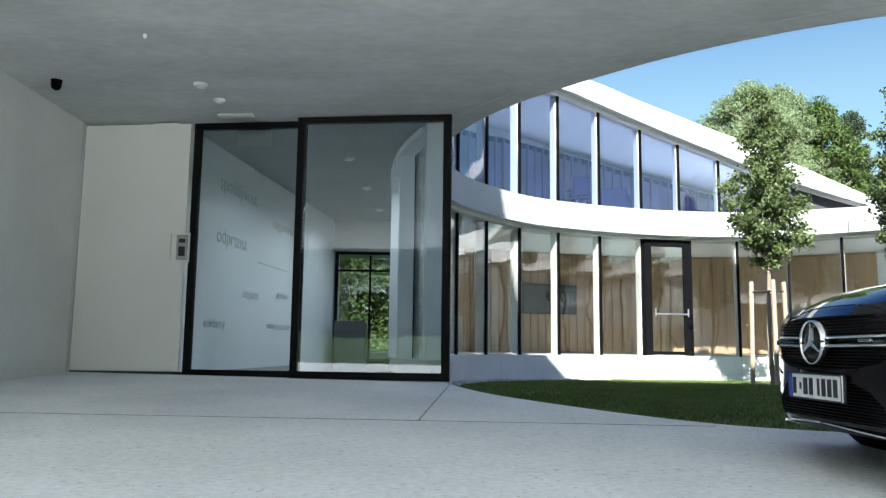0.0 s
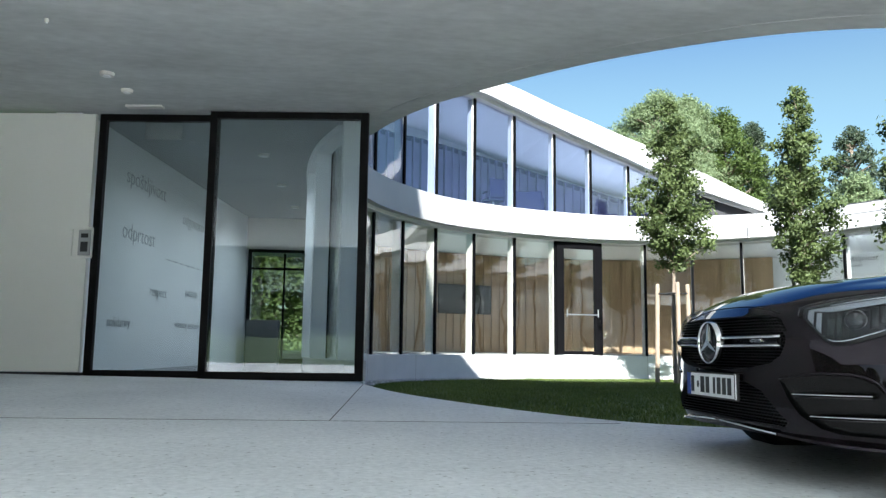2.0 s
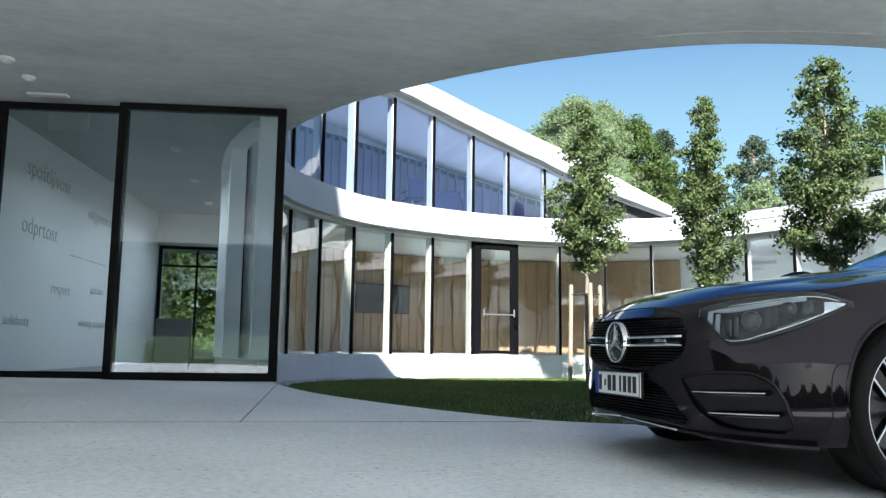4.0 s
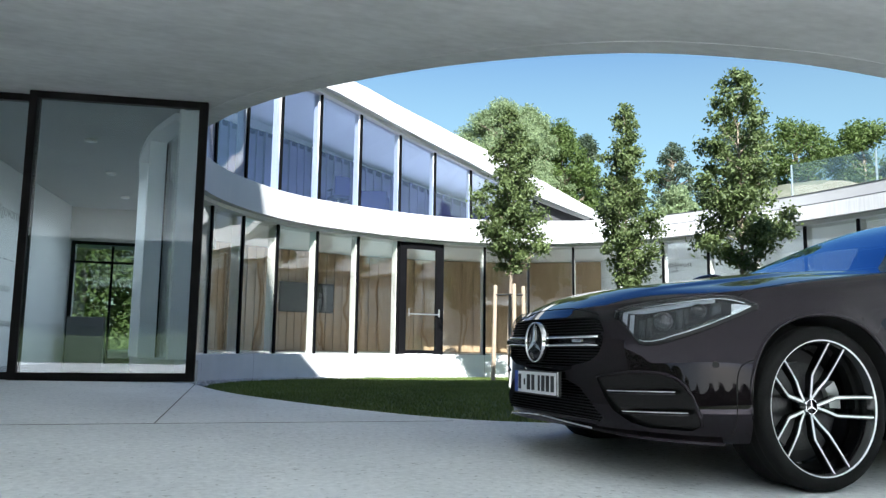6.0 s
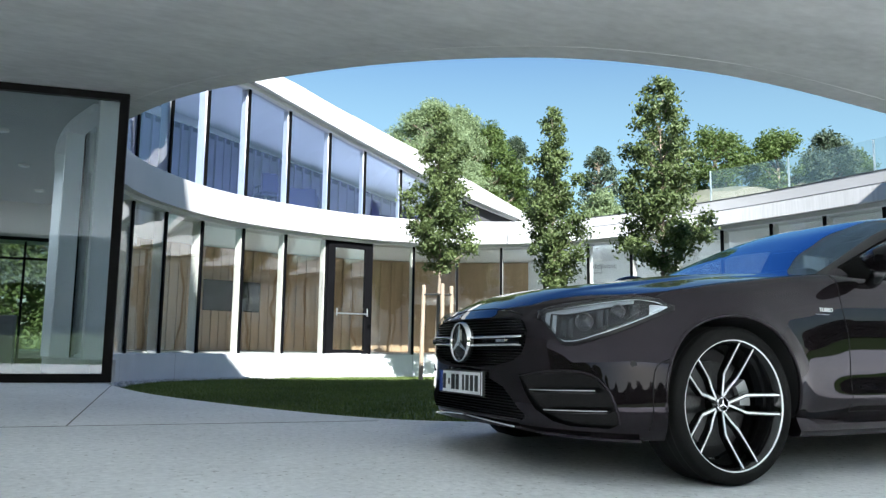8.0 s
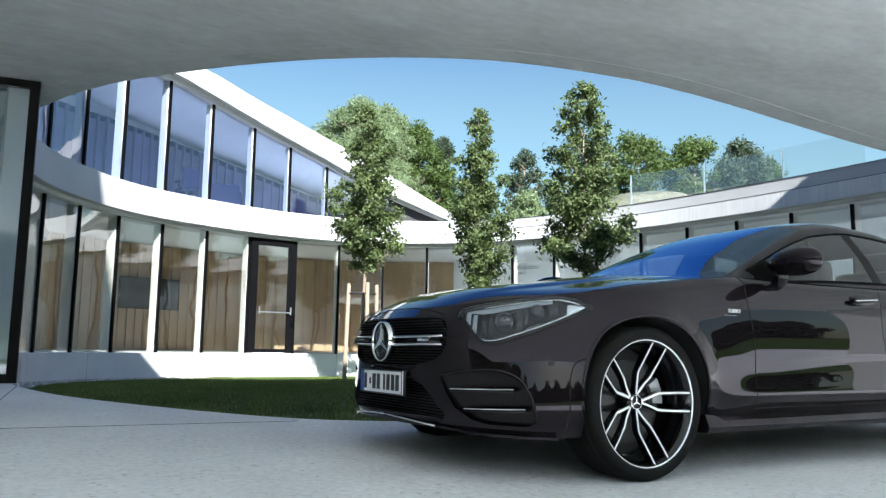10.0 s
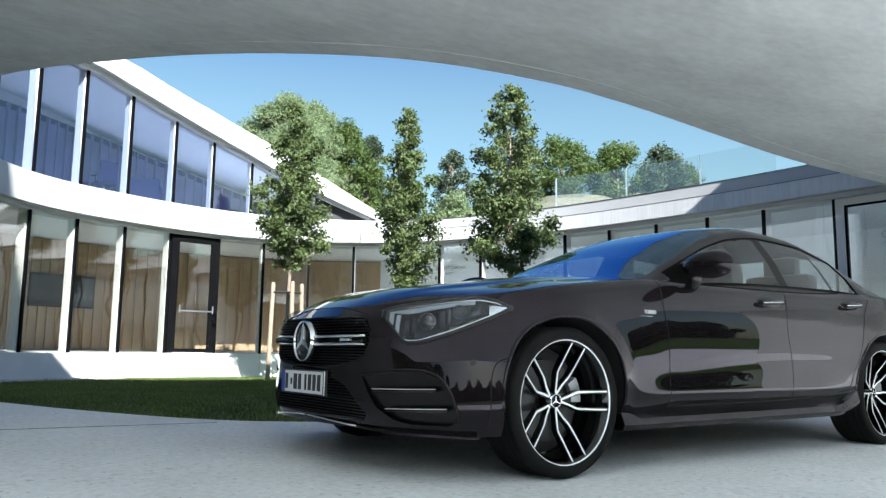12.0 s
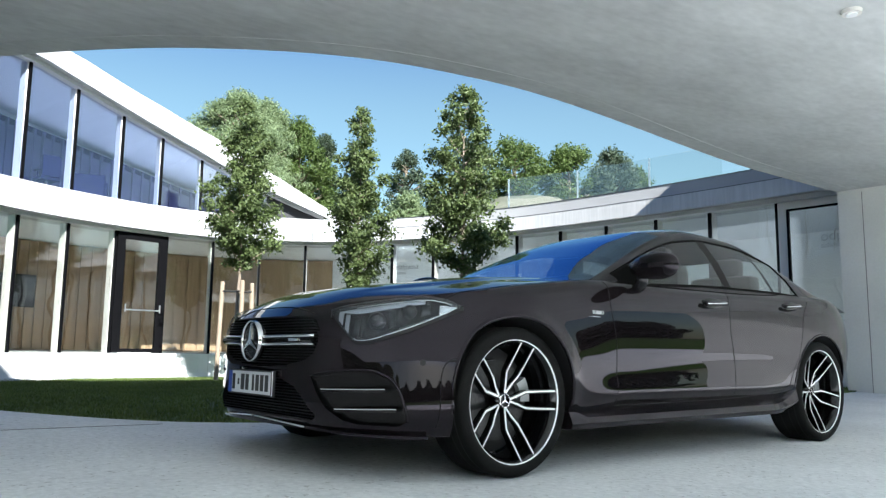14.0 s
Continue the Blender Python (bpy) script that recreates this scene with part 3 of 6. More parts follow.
# courtyard door
s0, s1 = ks[door_i], ks[door_i + 1]
x0, y0 = FACADE.at(s0 + 0.06)
x1, y1 = FACADE.at(s1 + 0.02)
dw = math.hypot(x1 - x0, y1 - y0)
cd = thing("courtyard_door", "black-framed glazed courtyard door with a steel push bar", "door", at=pose(x0, y0, 0, 0, 0, math.degrees(math.atan2(y1 - y0, x1 - x0))) @ pose(0, -0.03, 0))
bm = bmesh.new()
zt0 = SOFF - 0.03
for a, b, z0, z1 in ((0.0, 0.2, FLOOR - 0.02, zt0), (dw - 0.2, dw, FLOOR - 0.02, zt0), (0.2, dw - 0.2, zt0 - 0.17, zt0), (0.2, dw - 0.2, FLOOR - 0.02, FLOOR + 0.07)):
    entry_box(bm, a, b, -0.05, 0.05, z0, z1, 0.004)
fr = part("door_frame", bm, BLACK, cd)
bm = bmesh.new()
entry_box(bm, 0.2, dw - 0.2, -0.008, 0.008, FLOOR + 0.07, zt0 - 0.17)
part("pane", bm, GLASS, fr).visible_shadow = False
bm = bmesh.new()
rod(bm, (0.25, -0.10, 1.22), (dw - 0.16, -0.10, 1.22), 0.018)
rod(bm, (dw - 0.14, -0.10, 1.16), (dw - 0.14, -0.10, 1.36), 0.018)
rod(bm, (0.26, -0.10, 1.16), (0.26, -0.10, 1.36), 0.018)
rod(bm, (0.26, -0.10, 1.22), (0.26, -0.05, 1.22), 0.014)
rod(bm, (dw - 0.14, -0.10, 1.22), (dw - 0.14, -0.05, 1.22), 0.014)
STEEL = material("brushed_steel", (0.75, 0.75, 0.74), 0.3, 1.0)
part("push_bar", bm, STEEL, cd, "brushed steel push bar")

# ---- courtyard facade, upper storey ----
UP = 3.88
up_stops = [s for s in ks if s < DOOR_S + 0.1] + [DOOR_S + k * 1.085 for k in (1, 2, 3)]
facade_bays(up_stops + [DOOR_S + 3.67], UP, roof_glass, BLUEGLASS, "glazing_upper", lean=0.022)
bm = bmesh.new()
FACADE.bar(bm, 0.05, 20.2, -0.30, 0.15, lambda s: roof_glass(s) + 0.06, lambda s: max(roof_top(s), roof_glass(s) + 0.1), 0.3)
tagged(part("roof_fascia", bm, WHITE), "sloping white roof fascia over the upper storey", "roof edge", kind="structure")
bm = bmesh.new()
FACADE.bar(bm, 0.05, 19.9, -0.12, 0.15, lambda s: roof_glass(s) - 0.04, lambda s: roof_glass(s) + 0.06, 0.3)
tagged(part("roof_soffit_trim", bm, PRECAST), "recessed white trim under the roof edge", "trim", kind="structure")
bm = bmesh.new()
FACADE.bar(bm, 0.05, 20.0, 0.15, 6.0, lambda s: roof_glass(s) + 0.02, lambda s: roof_top(s) - 0.1, 0.5)
tagged(part("roof", bm, INNER), "sloping roof slab with white ceiling", "roof", kind="structure")

# room backs: oak slats below, grey curtains above
def slats(name, label, cat, s0, s1, out, z0, z1, mat, step, w, deep):
    o = thing(name, label, cat)
    b = bmesh.new()
    FACADE.bar(b, s0, s1, out + deep, out + deep + 0.1, z0, z1, 0.5)
    part("backing", b, mat, o)
    s = s0
    i = 0
    while s < s1 - w:
        b = bmesh.new()
        FACADE.bar(b, s, s + w, out + deep * (0.12 + 0.5 * ((i * 7) % 5) / 5.0), out + deep, z0 + 0.03, (lambda q: (z1(q) if callable(z1) else z1) - 0.03), 1.0)
        part("slat", b, mat, o)
        s += step
        i += 1
    return o


slats("slatted_wall", "vertical oak slat wall inside the ground-storey room", "wall panelling", 10.8, 19.35, 3.6, FLOOR, SOFF - 0.02, SLAT, 0.20, 0.155, 0.06)


def curtain_top(s):
    return roof_glass(s) - 0.40 + 0.08 * min(3.0, max(0.0, s - SHIFT - 11.5))


# panel curtain: pale pleats between proud edges, under a dark header
cur = thing("drawn_curtain", "grey-violet panel curtain drawn across the upper room", "curtain")
bm = bmesh.new()
FACADE.bar(bm, 6.2, 18.0, 2.93, 3.0, UP + 0.02, curtain_top, 0.5)
part("header", bm, HEADER, cur, "dark blue header behind the pleats")
for k in range(57):
    sp = 6.2 + 0.205 * k
    bm = bmesh.new()
    FACADE.bar(bm, sp + 0.045, sp + 0.205, 2.84 + 0.03 * (k * 7 % 3), 2.93, UP + 0.05, lambda q: curtain_top(q) - 0.17, 0.3)
    part("pleat", bm, CURTAIN, cur)
    bm = bmesh.new()
    FACADE.bar(bm, sp + 0.005, sp + 0.04, 2.80, 2.93, UP + 0.05, lambda q: curtain_top(q) - 0.03, 0.3)
    part("pleat_edge", bm, CURTAIN, cur)
bm = bmesh.new()
FACADE.bar(bm, 10.8, END, 4.1, 4.4, FLOOR - 0.02, SOFF, 0.5)
tagged(part("wall_rooms", bm, INNER), "white back wall of the ground-storey rooms", "wall", kind="structure")
bm = bmesh.new()
FACADE.bar(bm, 0.3, 19.6, 3.3, 3.5, UP, lambda s: roof_glass(s) + 0.02, 0.5)
tagged(part("wall_upper_room", bm, INNER), "white back wall of the upper room", "wall", kind="structure")

# lamps added in the low wing's window openings to boost the sky's light
for sa, sb, power in ((19.8, 22.6, 11.0), (22.8, END - 0.3, 12.0)):
    (ax, ay), (bx, by), (cx, cy) = FACADE.at(sa, 0.25), FACADE.at(sb, 0.25), FACADE.at((sa + sb) / 2, 3.0)
    mid = Vector(((ax + bx) / 2, (ay + by) / 2, 2.0))
    day = new("window_fill", bpy.data.lights.new("window_fill", "AREA"))
    day.data.shape, day.data.size, day.data.size_y = "RECTANGLE", math.hypot(bx - ax, by - ay), 1.7
    day.data.energy, day.data.color = power, (0.86, 0.95, 1.0)
    day.matrix_world = look(mid, (cx, cy, 2.0))

# proud lower apron of the low wing's band
bm = bmesh.new()
FACADE.bar(bm, 19.4, END, -0.385, -0.318, SOFF + 0.05, 3.54, 0.4)
# dark strip standing in for the shadow gap at the plinth's foot
STAINED = varied(material("stained_white_render", (0.5, 0.5, 0.5), 0.75), (0.44, 0.445, 0.44), (0.56, 0.56, 0.557), 1.4, 4.5, 0.05, 0.6, (5, 5, 0.35))
tagged(part("band_apron", bm, STAINED), "proud white lower edge of the low wing's band", "facade band", kind="structure")

COPING = material("grey_metal_coping", (0.12, 0.125, 0.13), 0.4, 0.6)
for o0, o1, z0 in ((-0.388, -0.30, 3.54), (-0.33, 0.44, 3.807)):
    bm = bmesh.new()
    FACADE.bar(bm, 20.6, END, o0, o1, z0, z0 + 0.014, 0.4)
    tagged(part("coping_strip", bm, COPING), "thin grey metal coping on the low wing's band", "trim", kind="structure")
x0, y0 = FACADE.at(20.45, 4.06)
x1, y1 = FACADE.at(21.35, 4.06)
chord = math.degrees(math.atan2(y1 - y0, x1 - x0))
words("wall_lettering", "spoštljivost", 0.23, pose(x0, y0, 2.93, 90, 0, chord), DARKTXT, 0.002, "grey word lettered on the far room's wall")
words("wall_lettering", "respect", 0.14, pose(x0 + 0.12, y0 - 0.14, 2.77, 90, 0, chord), DARKTXT, 0.002, "grey word lettered on the far room's wall")
words("wall_lettering", "odprtost", 0.34, pose(17.88, 8.75, 2.95, 90, 0, -88), GREYTXT, 0.002, "grey word lettered on the wing's wall")
words("wall_lettering", "solidarity", 0.17, pose(17.88, 8.75, 2.79, 90, 0, -88), GREYTXT, 0.002, "grey word lettered on the wing's wall")

# unseen wall closing the low wing's south end, added to keep sun out
bm = bmesh.new()
box(bm, 17.0, 5.2, 1.55, 7.2, 0.3, 4.6)
tagged(part("wall_south", bm, WALLCON), "unseen concrete end wall added to keep sun out of the low wing", "wall", kind="structure")

# white jamb and head of the glazed door beside the wall end
sd = ks[-1] + 0.07
jamb = thing("wing_door", "white-framed glazed door at the end of the low wing", "glass door")
for nm, a, b, z0, z1, mat, o0, o1 in (("jamb", sd, sd + 0.15, FLOOR - 0.04, SOFF - 0.03, POST, -0.06, 0.03), ("head", sd + 0.15, END, SOFF - 0.16, SOFF - 0.03, POST, -0.06, 0.03), ("leaf_stile", sd + 0.15, sd + 0.19, FLOOR - 0.04, SOFF - 0.16, BLACK, -0.04, 0.02), ("leaf_rail", sd + 0.19, END, SOFF - 0.195, SOFF - 0.16, BLACK, -0.04, 0.02)):
    bm = bmesh.new()
    FACADE.bar(bm, a, b, o0, o1, z0, z1, 0.6)
    part(nm, bm, mat, jamb)
bm = bmesh.new()
FACADE.bar(bm, sd + 0.19, END, -0.012, -0.004, FLOOR, SOFF - 0.195, 0.6)
part("pane", bm, GLASS, jamb)

# opaque dark panel stands in for the unlit window where the roof meets the band
bm = bmesh.new()
FACADE.bar(bm, 18.02, 19.5, 0.05, 0.12, UP, lambda s: roof_glass(s) + 0.03, 0.3)
tagged(part("dark_tip_panel", bm, DARK), "dark panel standing in for the dim window under the roof's low tip", "recess", kind="structure")

# screen on the slatted wall
tv = thing("wall_screen", "wide dark screen hung on the oak slats", "screen", at=pose(3.15, 22.80, 1.76, 0, 0, 18.4))
bm = bmesh.new()
box(bm, 0, 0.03, 0, 1.75, 0.06, 0.87, 0.01)
part("casing", bm, BLACK, tv)
bm = bmesh.new()
box(bm, 0, -0.004, 0, 1.69, 0.006, 0.81)
part("display", bm, DARK, tv)


# seating of the upper room
def office_chair(x, y, turn):
    o = thing("office_chair", "dark blue-grey office chair in the upper room", "chair", "upper room chairs", at=pose(x, y, UP + 0.01, 0, 0, turn))
    b = bmesh.new()
    box(b, 0, 0, 0.46, 0.48, 0.48, 0.08, 0.03)
    part("seat", b, CHAIRCLOTH, o)
    b = bmesh.new()
    box(b, 0, 0.24, 0.76, 0.46, 0.06, 0.52, 0.03, None)
    part("backrest", b, CHAIRCLOTH, o)
    b = bmesh.new()
    rod(b, (0, 0, 0.06), (0, 0, 0.43), 0.03)
    part("column", b, STEEL, o)
    for k in range(5):
        a = k * 1.2566
        b = bmesh.new()
        rod(b, (0, 0, 0.08), (math.cos(a) * 0.28, math.sin(a) * 0.28, 0.03), 0.02, 0.015)
        part("leg", b, STEEL, o)
    for sx in (-0.26, 0.26):
        b = bmesh.new()
        box(b, sx, 0.02, 0.66, 0.05, 0.28, 0.03, 0.01)
        rod(b, (sx, 0.1, 0.44), (sx, 0.1, 0.65), 0.015)
        part("armrest", b, CHAIRCLOTH, o)


CHAIRCLOTH = varied(material("blue_grey_cloth", (0.06, 0.06, 0.09), 0.9, Specular_IOR_Level=0.0), (0.010, 0.010, 0.036), (0.018, 0.018, 0.056), 3, 60)
office_chair(3.6, 20.6, 195)
arm = thing("lounge_chair", "low dark blue-grey lounge chair in the upper room", "armchair", at=pose(4.62, 20.95, UP + 0.01, 0, 0, 165))
for nm, q in (("seat", (0, 0, 0.27, 0.74, 0.70, 0.26)), ("backrest", (0, 0.34, 0.46, 0.86, 0.16, 0.56)), ("armrest", (-0.43, 0, 0.36, 0.12, 0.72, 0.42)), ("armrest", (0.43, 0, 0.36, 0.12, 0.72, 0.42))):
    bm = bmesh.new()
    box(bm, *q, 0.05)
    part(nm, bm, CHAIRCLOTH, arm)
for sx, sy in ((-0.38, -0.28), (0.38, -0.28), (-0.38, 0.34), (0.38, 0.34)):
    bm = bmesh.new()
    rod(bm, (sx, sy, 0), (sx, sy, 0.18), 0.018)
    part("leg", bm, STEEL, arm)

# ---- trees ----
def leaf_cloud(name, centers, radii, n, size, mat, parent=None, seed=1, flat=0.5, label="", shell=0.45, face=0.6, far=1.35):
    """Many small folded leaves in clumps: each centre has its radius."""
    rng = np.random.default_rng(seed)
    c = np.asarray(centers, float)
    r = np.asarray(radii, float)
    pick = rng.choice(len(c), n, p=r ** 2 / np.sum(r ** 2))
    d = rng.normal(size=(n, 3))
    d /= np.linalg.norm(d, axis=1)[:, None]
    rad = (shell + (1 - shell) * rng.random(n) ** 0.6) * rng.choice([0.8, 1.0, far], n, p=[0.3, 0.5, 0.2])
    pos = c[pick] + d * (r[pick] * rad)[:, None] * np.array([1, 1, 0.85])
    nor = d * face + rng.normal(size=(n, 3)) * 0.6 + np.array([0, 0, 0.35])
    nor /= np.linalg.norm(nor, axis=1)[:, None]
    t = np.cross(nor, rng.normal(size=(n, 3)))
    t /= np.linalg.norm(t, axis=1)[:, None]
    b = np.cross(nor, t)
    sz = size * (0.65 + 0.7 * rng.random(n))[:, None]
    v = np.stack([pos - t * sz, pos + b * sz * flat - nor * sz * 0.12, pos + t * sz, pos - b * sz * flat - nor * sz * 0.12], 1).reshape(-1, 3)
    me = bpy.data.meshes.new(name)
    i = np.arange(n)[:, None] * 4
    me.from_pydata(v.tolist(), [], np.concatenate([np.hstack([i, i + 1, i + 2]), np.hstack([i, i + 2, i + 3])]).tolist())
    me.materials.append(mat)
    ob = new(name, me)
    if parent is not None:
        ob.parent = parent
    if label:
        ob["label"] = label
    return ob


def limb(bm, pts, r0, r1, seg=8):
    n = len(pts) - 1
    for i in range(n):
        rod(bm, pts[i], pts[i + 1], r0 + (r1 - r0) * i / n, r0 + (r1 - r0) * (i + 1) / n, seg)


def courtyard_tree(x, y, height, base_h, width, n, seed, lean=0.0, rise=0.3, taper=0.8):
    rng = random.Random(seed)
    z = lawn_z(x, y)
    t = thing("courtyard_tree", "young staked pear tree with glossy green leaves on the lawn", "tree", "courtyard trees", at=pose(x, y, z))
    bm = bmesh.new()
    path = [Vector((lean * h + 0.03 * math.sin(h * 2 + seed), 0.03 * math.cos(h * 1.7 + seed), h)) for h in np.linspace(0, height * 0.93, 12)]
    limb(bm, path, 0.055, 0.008, 9)
    cs, rs = [], []
    k = 0
    tops = 44
    for i in range(tops):
        f = i / (tops - 1)
        h = base_h + (height - base_h) * f
        prof = (0.12 + 0.88 * math.sin(min(1, f / rise) * math.pi / 2)) * (1 - f) ** taper + 0.05
        ang = i * 2.4 + rng.uniform(-0.4, 0.4)
        reach = width * prof * rng.uniform(0.45, 1.0)
        tip = Vector((lean * h + math.cos(ang) * reach, math.sin(ang) * reach, h + rng.uniform(-0.05, 0.2)))
        start = Vector((lean * h * 0.9, 0, max(base_h * 0.85, h - 0.45 * reach - 0.1)))
        limb(bm, [start, (start + tip) / 2 + Vector((0, 0, -0.03)), tip], 0.016, 0.004, 5)
        cs.append(tip), rs.append(0.11 + 0.20 * prof * rng.uniform(0.5, 1.3))
        cs.append((start + tip) / 2 + Vector((rng.uniform(-.1, .1), rng.uniform(-.1, .1), 0.05))), rs.append(0.12 + 0.17 * prof)
    part("trunk", bm, BARK, t)
    leaf_cloud("crown", cs, rs, int(n * 1.45), 0.043, LEAF, t, seed, 0.55, shell=0.12, face=0.35, far=1.5)
    return t


def stake_set(x, y, pts, top):
    for dx, dy in pts:
        z = lawn_z(x + dx, y + dy)
        s = thing("tree_stake", "round peeled wooden stake beside the young tree", "stake", "tree stakes", at=pose(x + dx, y + dy, z))
        bm = bmesh.new()
        rod(bm, (0, 0, -0.1), (-dx * 0.12, -dy * 0.12, top), 0.050, 0.046, 12)
        bmesh.ops.create_cone(bm, cap_ends=True, segments=12, radius1=0.046, radius2=0.032, depth=0.02, matrix=pose(-dx * 0.12, -dy * 0.12, top + 0.01))
        part("pole", bm, STAKE, s)


RUBBERBAND = material("black_strap", (0.012, 0.012, 0.012), 0.8)
courtyard_tree(6.77, 16.04, 6.15, 2.5, 1.30, 11000, 3, rise=0.34)
stake_set(6.77, 16.04, [(-0.36, 0.12), (-0.07, -0.41), (0.40, 0.10)], 2.12)
strap = thing("tree_tie", "black strap holding the young tree to its stakes", "tree tie", at=pose(6.77, 16.04, lawn_z(6.77, 16.04)))
for (ax, ay), (bx, by) in (((-0.33, 0.07), (0.0, -0.03)), ((0.0, -0.03), (-0.06, -0.38)), ((0.0, 0.05), (0.36, 0.06)), ((-0.33, 0.15), (0.36, 0.14))):
    bm = bmesh.new()
    rod(bm, (ax, ay, 1.92), (bx, by, 1.94), 0.016, 0.016, 6)
    part("band", bm, RUBBERBAND, strap)
courtyard_tree(8.94, 14.64, 6.0, 1.9, 0.96, 9500, 5, rise=0.48, taper=0.65)
courtyard_tree(10.05, 12.3, 6.15, 2.3, 1.22, 11000, 8, rise=0.22, taper=0.62)


def far_tree(name, x, y, z, height, radius, n, size, mat, seed, label, crown=(0.25, 1.0), taper=0.5, twigs=150):
    rng = random.Random(seed)
    t = thing(name, label, "tree", "trees beyond the house", at=pose(x, y, z))
    bm = bmesh.new()
    limb(bm, [Vector((0.1 * math.sin(i), 0.1 * math.cos(i * 2), h)) for i, h in enumerate(np.linspace(0, height * 0.9, 7))], height * 0.02, height * 0.005, 8)
    cs, rs = [], []
    for i in range(twigs):
        f = rng.random()
        h = height * (crown[0] + (crown[1] - crown[0]) * f)
        w = radius * (math.sin(math.pi * min(1, 0.18 + 0.82 * f)) ** 0.6 * (1 - taper) + taper * (1 - f) ** 0.7)
        a, q = rng.uniform(0, 6.28), w * math.sqrt(rng.uniform(0.15, 1))
        tip = Vector((math.cos(a) * q, math.sin(a) * q, h))
        cs.append(tip), rs.append(radius * rng.uniform(0.13, 0.29))
        limb(bm, [Vector((0, 0, max(height * 0.15, h - q * 0.6))), tip], height * 0.006, height * 0.002, 5)
    part("trunk", bm, BARK, t)
    leaf_cloud("crown", cs, rs, n, size, mat, t, seed, 0.42, shell=0.05, face=0.25, far=1.1)
    return t


# ---- the parked car ----
PAINT = material("graphite_car_paint", (0.030, 0.028, 0.030), 0.006, 0.0, IOR=1.39, Specular_Tint=(0.96, 0.87, 1.0, 1.0))
nt = PAINT.node_tree
fl = nt.nodes.new("ShaderNodeTexNoise")
fl.inputs["Scale"].default_value = 900
rp = nt.nodes.new("ShaderNodeValToRGB")
rp.color_ramp.elements[0].color, rp.color_ramp.elements[1].color = (0.0042, 0.0033, 0.0038, 1), (0.0096, 0.0076, 0.0086, 1)
nt.links.new(fl.outputs["Fac"], rp.inputs["Fac"])
nt.links.new(rp.outputs["Color"], nt.nodes["Principled BSDF"].inputs["Base Color"])
TRIM = material("gloss_black_trim", (0.006, 0.006, 0.007), 0.14, 0.0, Specular_IOR_Level=0.35)
MATT = varied(material("matt_black_plastic", (0.012, 0.012, 0.013), 0.6), (0.004, 0.004, 0.0045), (0.009, 0.009, 0.0095), 6, 120, 0.1)
GAP = material("panel_gap", (0.002, 0.002, 0.002), 0.9)
CHROME = material("chrome", (0.82, 0.82, 0.83), 0.08, 1.0)
POLISH = material("machined_alloy", (0.80, 0.80, 0.81), 0.38, 0.35)
RIMBLACK = material("gloss_black_alloy", (0.004, 0.004, 0.0045), 0.10, 0.0, Specular_IOR_Level=0.5)
RUBBER = varied(material("tyre_rubber", (0.02, 0.02, 0.02), 0.75, Specular_IOR_Level=0.15), (0.003, 0.003, 0.003), (0.008, 0.008, 0.008), 6, 140, 0.2)
DISC = varied(material("brake_disc", (0.4, 0.4, 0.4), 0.35, 0.9), (0.035, 0.035, 0.036), (0.07, 0.07, 0.07), 5, 90)
CALIPER = material("silver_caliper", (0.42, 0.43, 0.44), 0.4, 0.6)
CARGLASS = glass_material("tinted_car_glass", (0.80, 0.86, 0.85), 0.03)
SCREEN = glass_material("windscreen_glass", (0.30, 0.34, 0.36), 0.08, power=2.6, shine=(0.50, 0.72, 1.0))
LENS = glass_material("lamp_lens", (0.9, 0.92, 0.94), 0.015)
PLATEWHITE = material("plate_white", (0.75, 0.76, 0.77), 0.35)
PLATEBLUE = material("plate_blue", (0.02, 0.06, 0.32), 0.35)
PLATEBLACK = material("plate_black", (0.01, 0.01, 0.01), 0.4)
SEAT = varied(material("black_leather", (0.02, 0.02, 0.02), 0.5), (0.014, 0.014, 0.014), (0.03, 0.03, 0.03), 5, 60, 0.1)

PILLAR = material("satin_black_pillar", (0.007, 0.006, 0.006), 0.45, 0.0, Specular_IOR_Level=0.10)
CAR_AT = pose(2.517, 3.48, -0.258, 0, 0.4, 1.505)
car = thing("parked_car", "dark graphite four-door coupe parked under the canopy edge", "car", at=CAR_AT)


def keyed(xs, ys):
    """A smooth function through a few keys (monotone cubic)."""
    xs, ys = np.array(xs, float), np.array(ys, float)
    d = np.diff(ys) / np.diff(xs)
    m = np.r_[d[0], np.where(d[:-1] * d[1:] > 0, 2 * d[:-1] * d[1:] / (d[:-1] + d[1:] + 1e-12), 0), d[-1]]

    def f(x):
        x = min(max(x, xs[0]), xs[-1])
        i = min(int(np.searchsorted(xs, x, "right")) - 1, len(xs) - 2)
        h = xs[i + 1] - xs[i]
        t = (x - xs[i]) / h
        return float((1 + 2 * t) * (1 - t) ** 2 * ys[i] + t * (1 - t) ** 2 * h * m[i] + t * t * (3 - 2 * t) * ys[i + 1] + t * t * (t - 1) * h * m[i + 1])
    return f


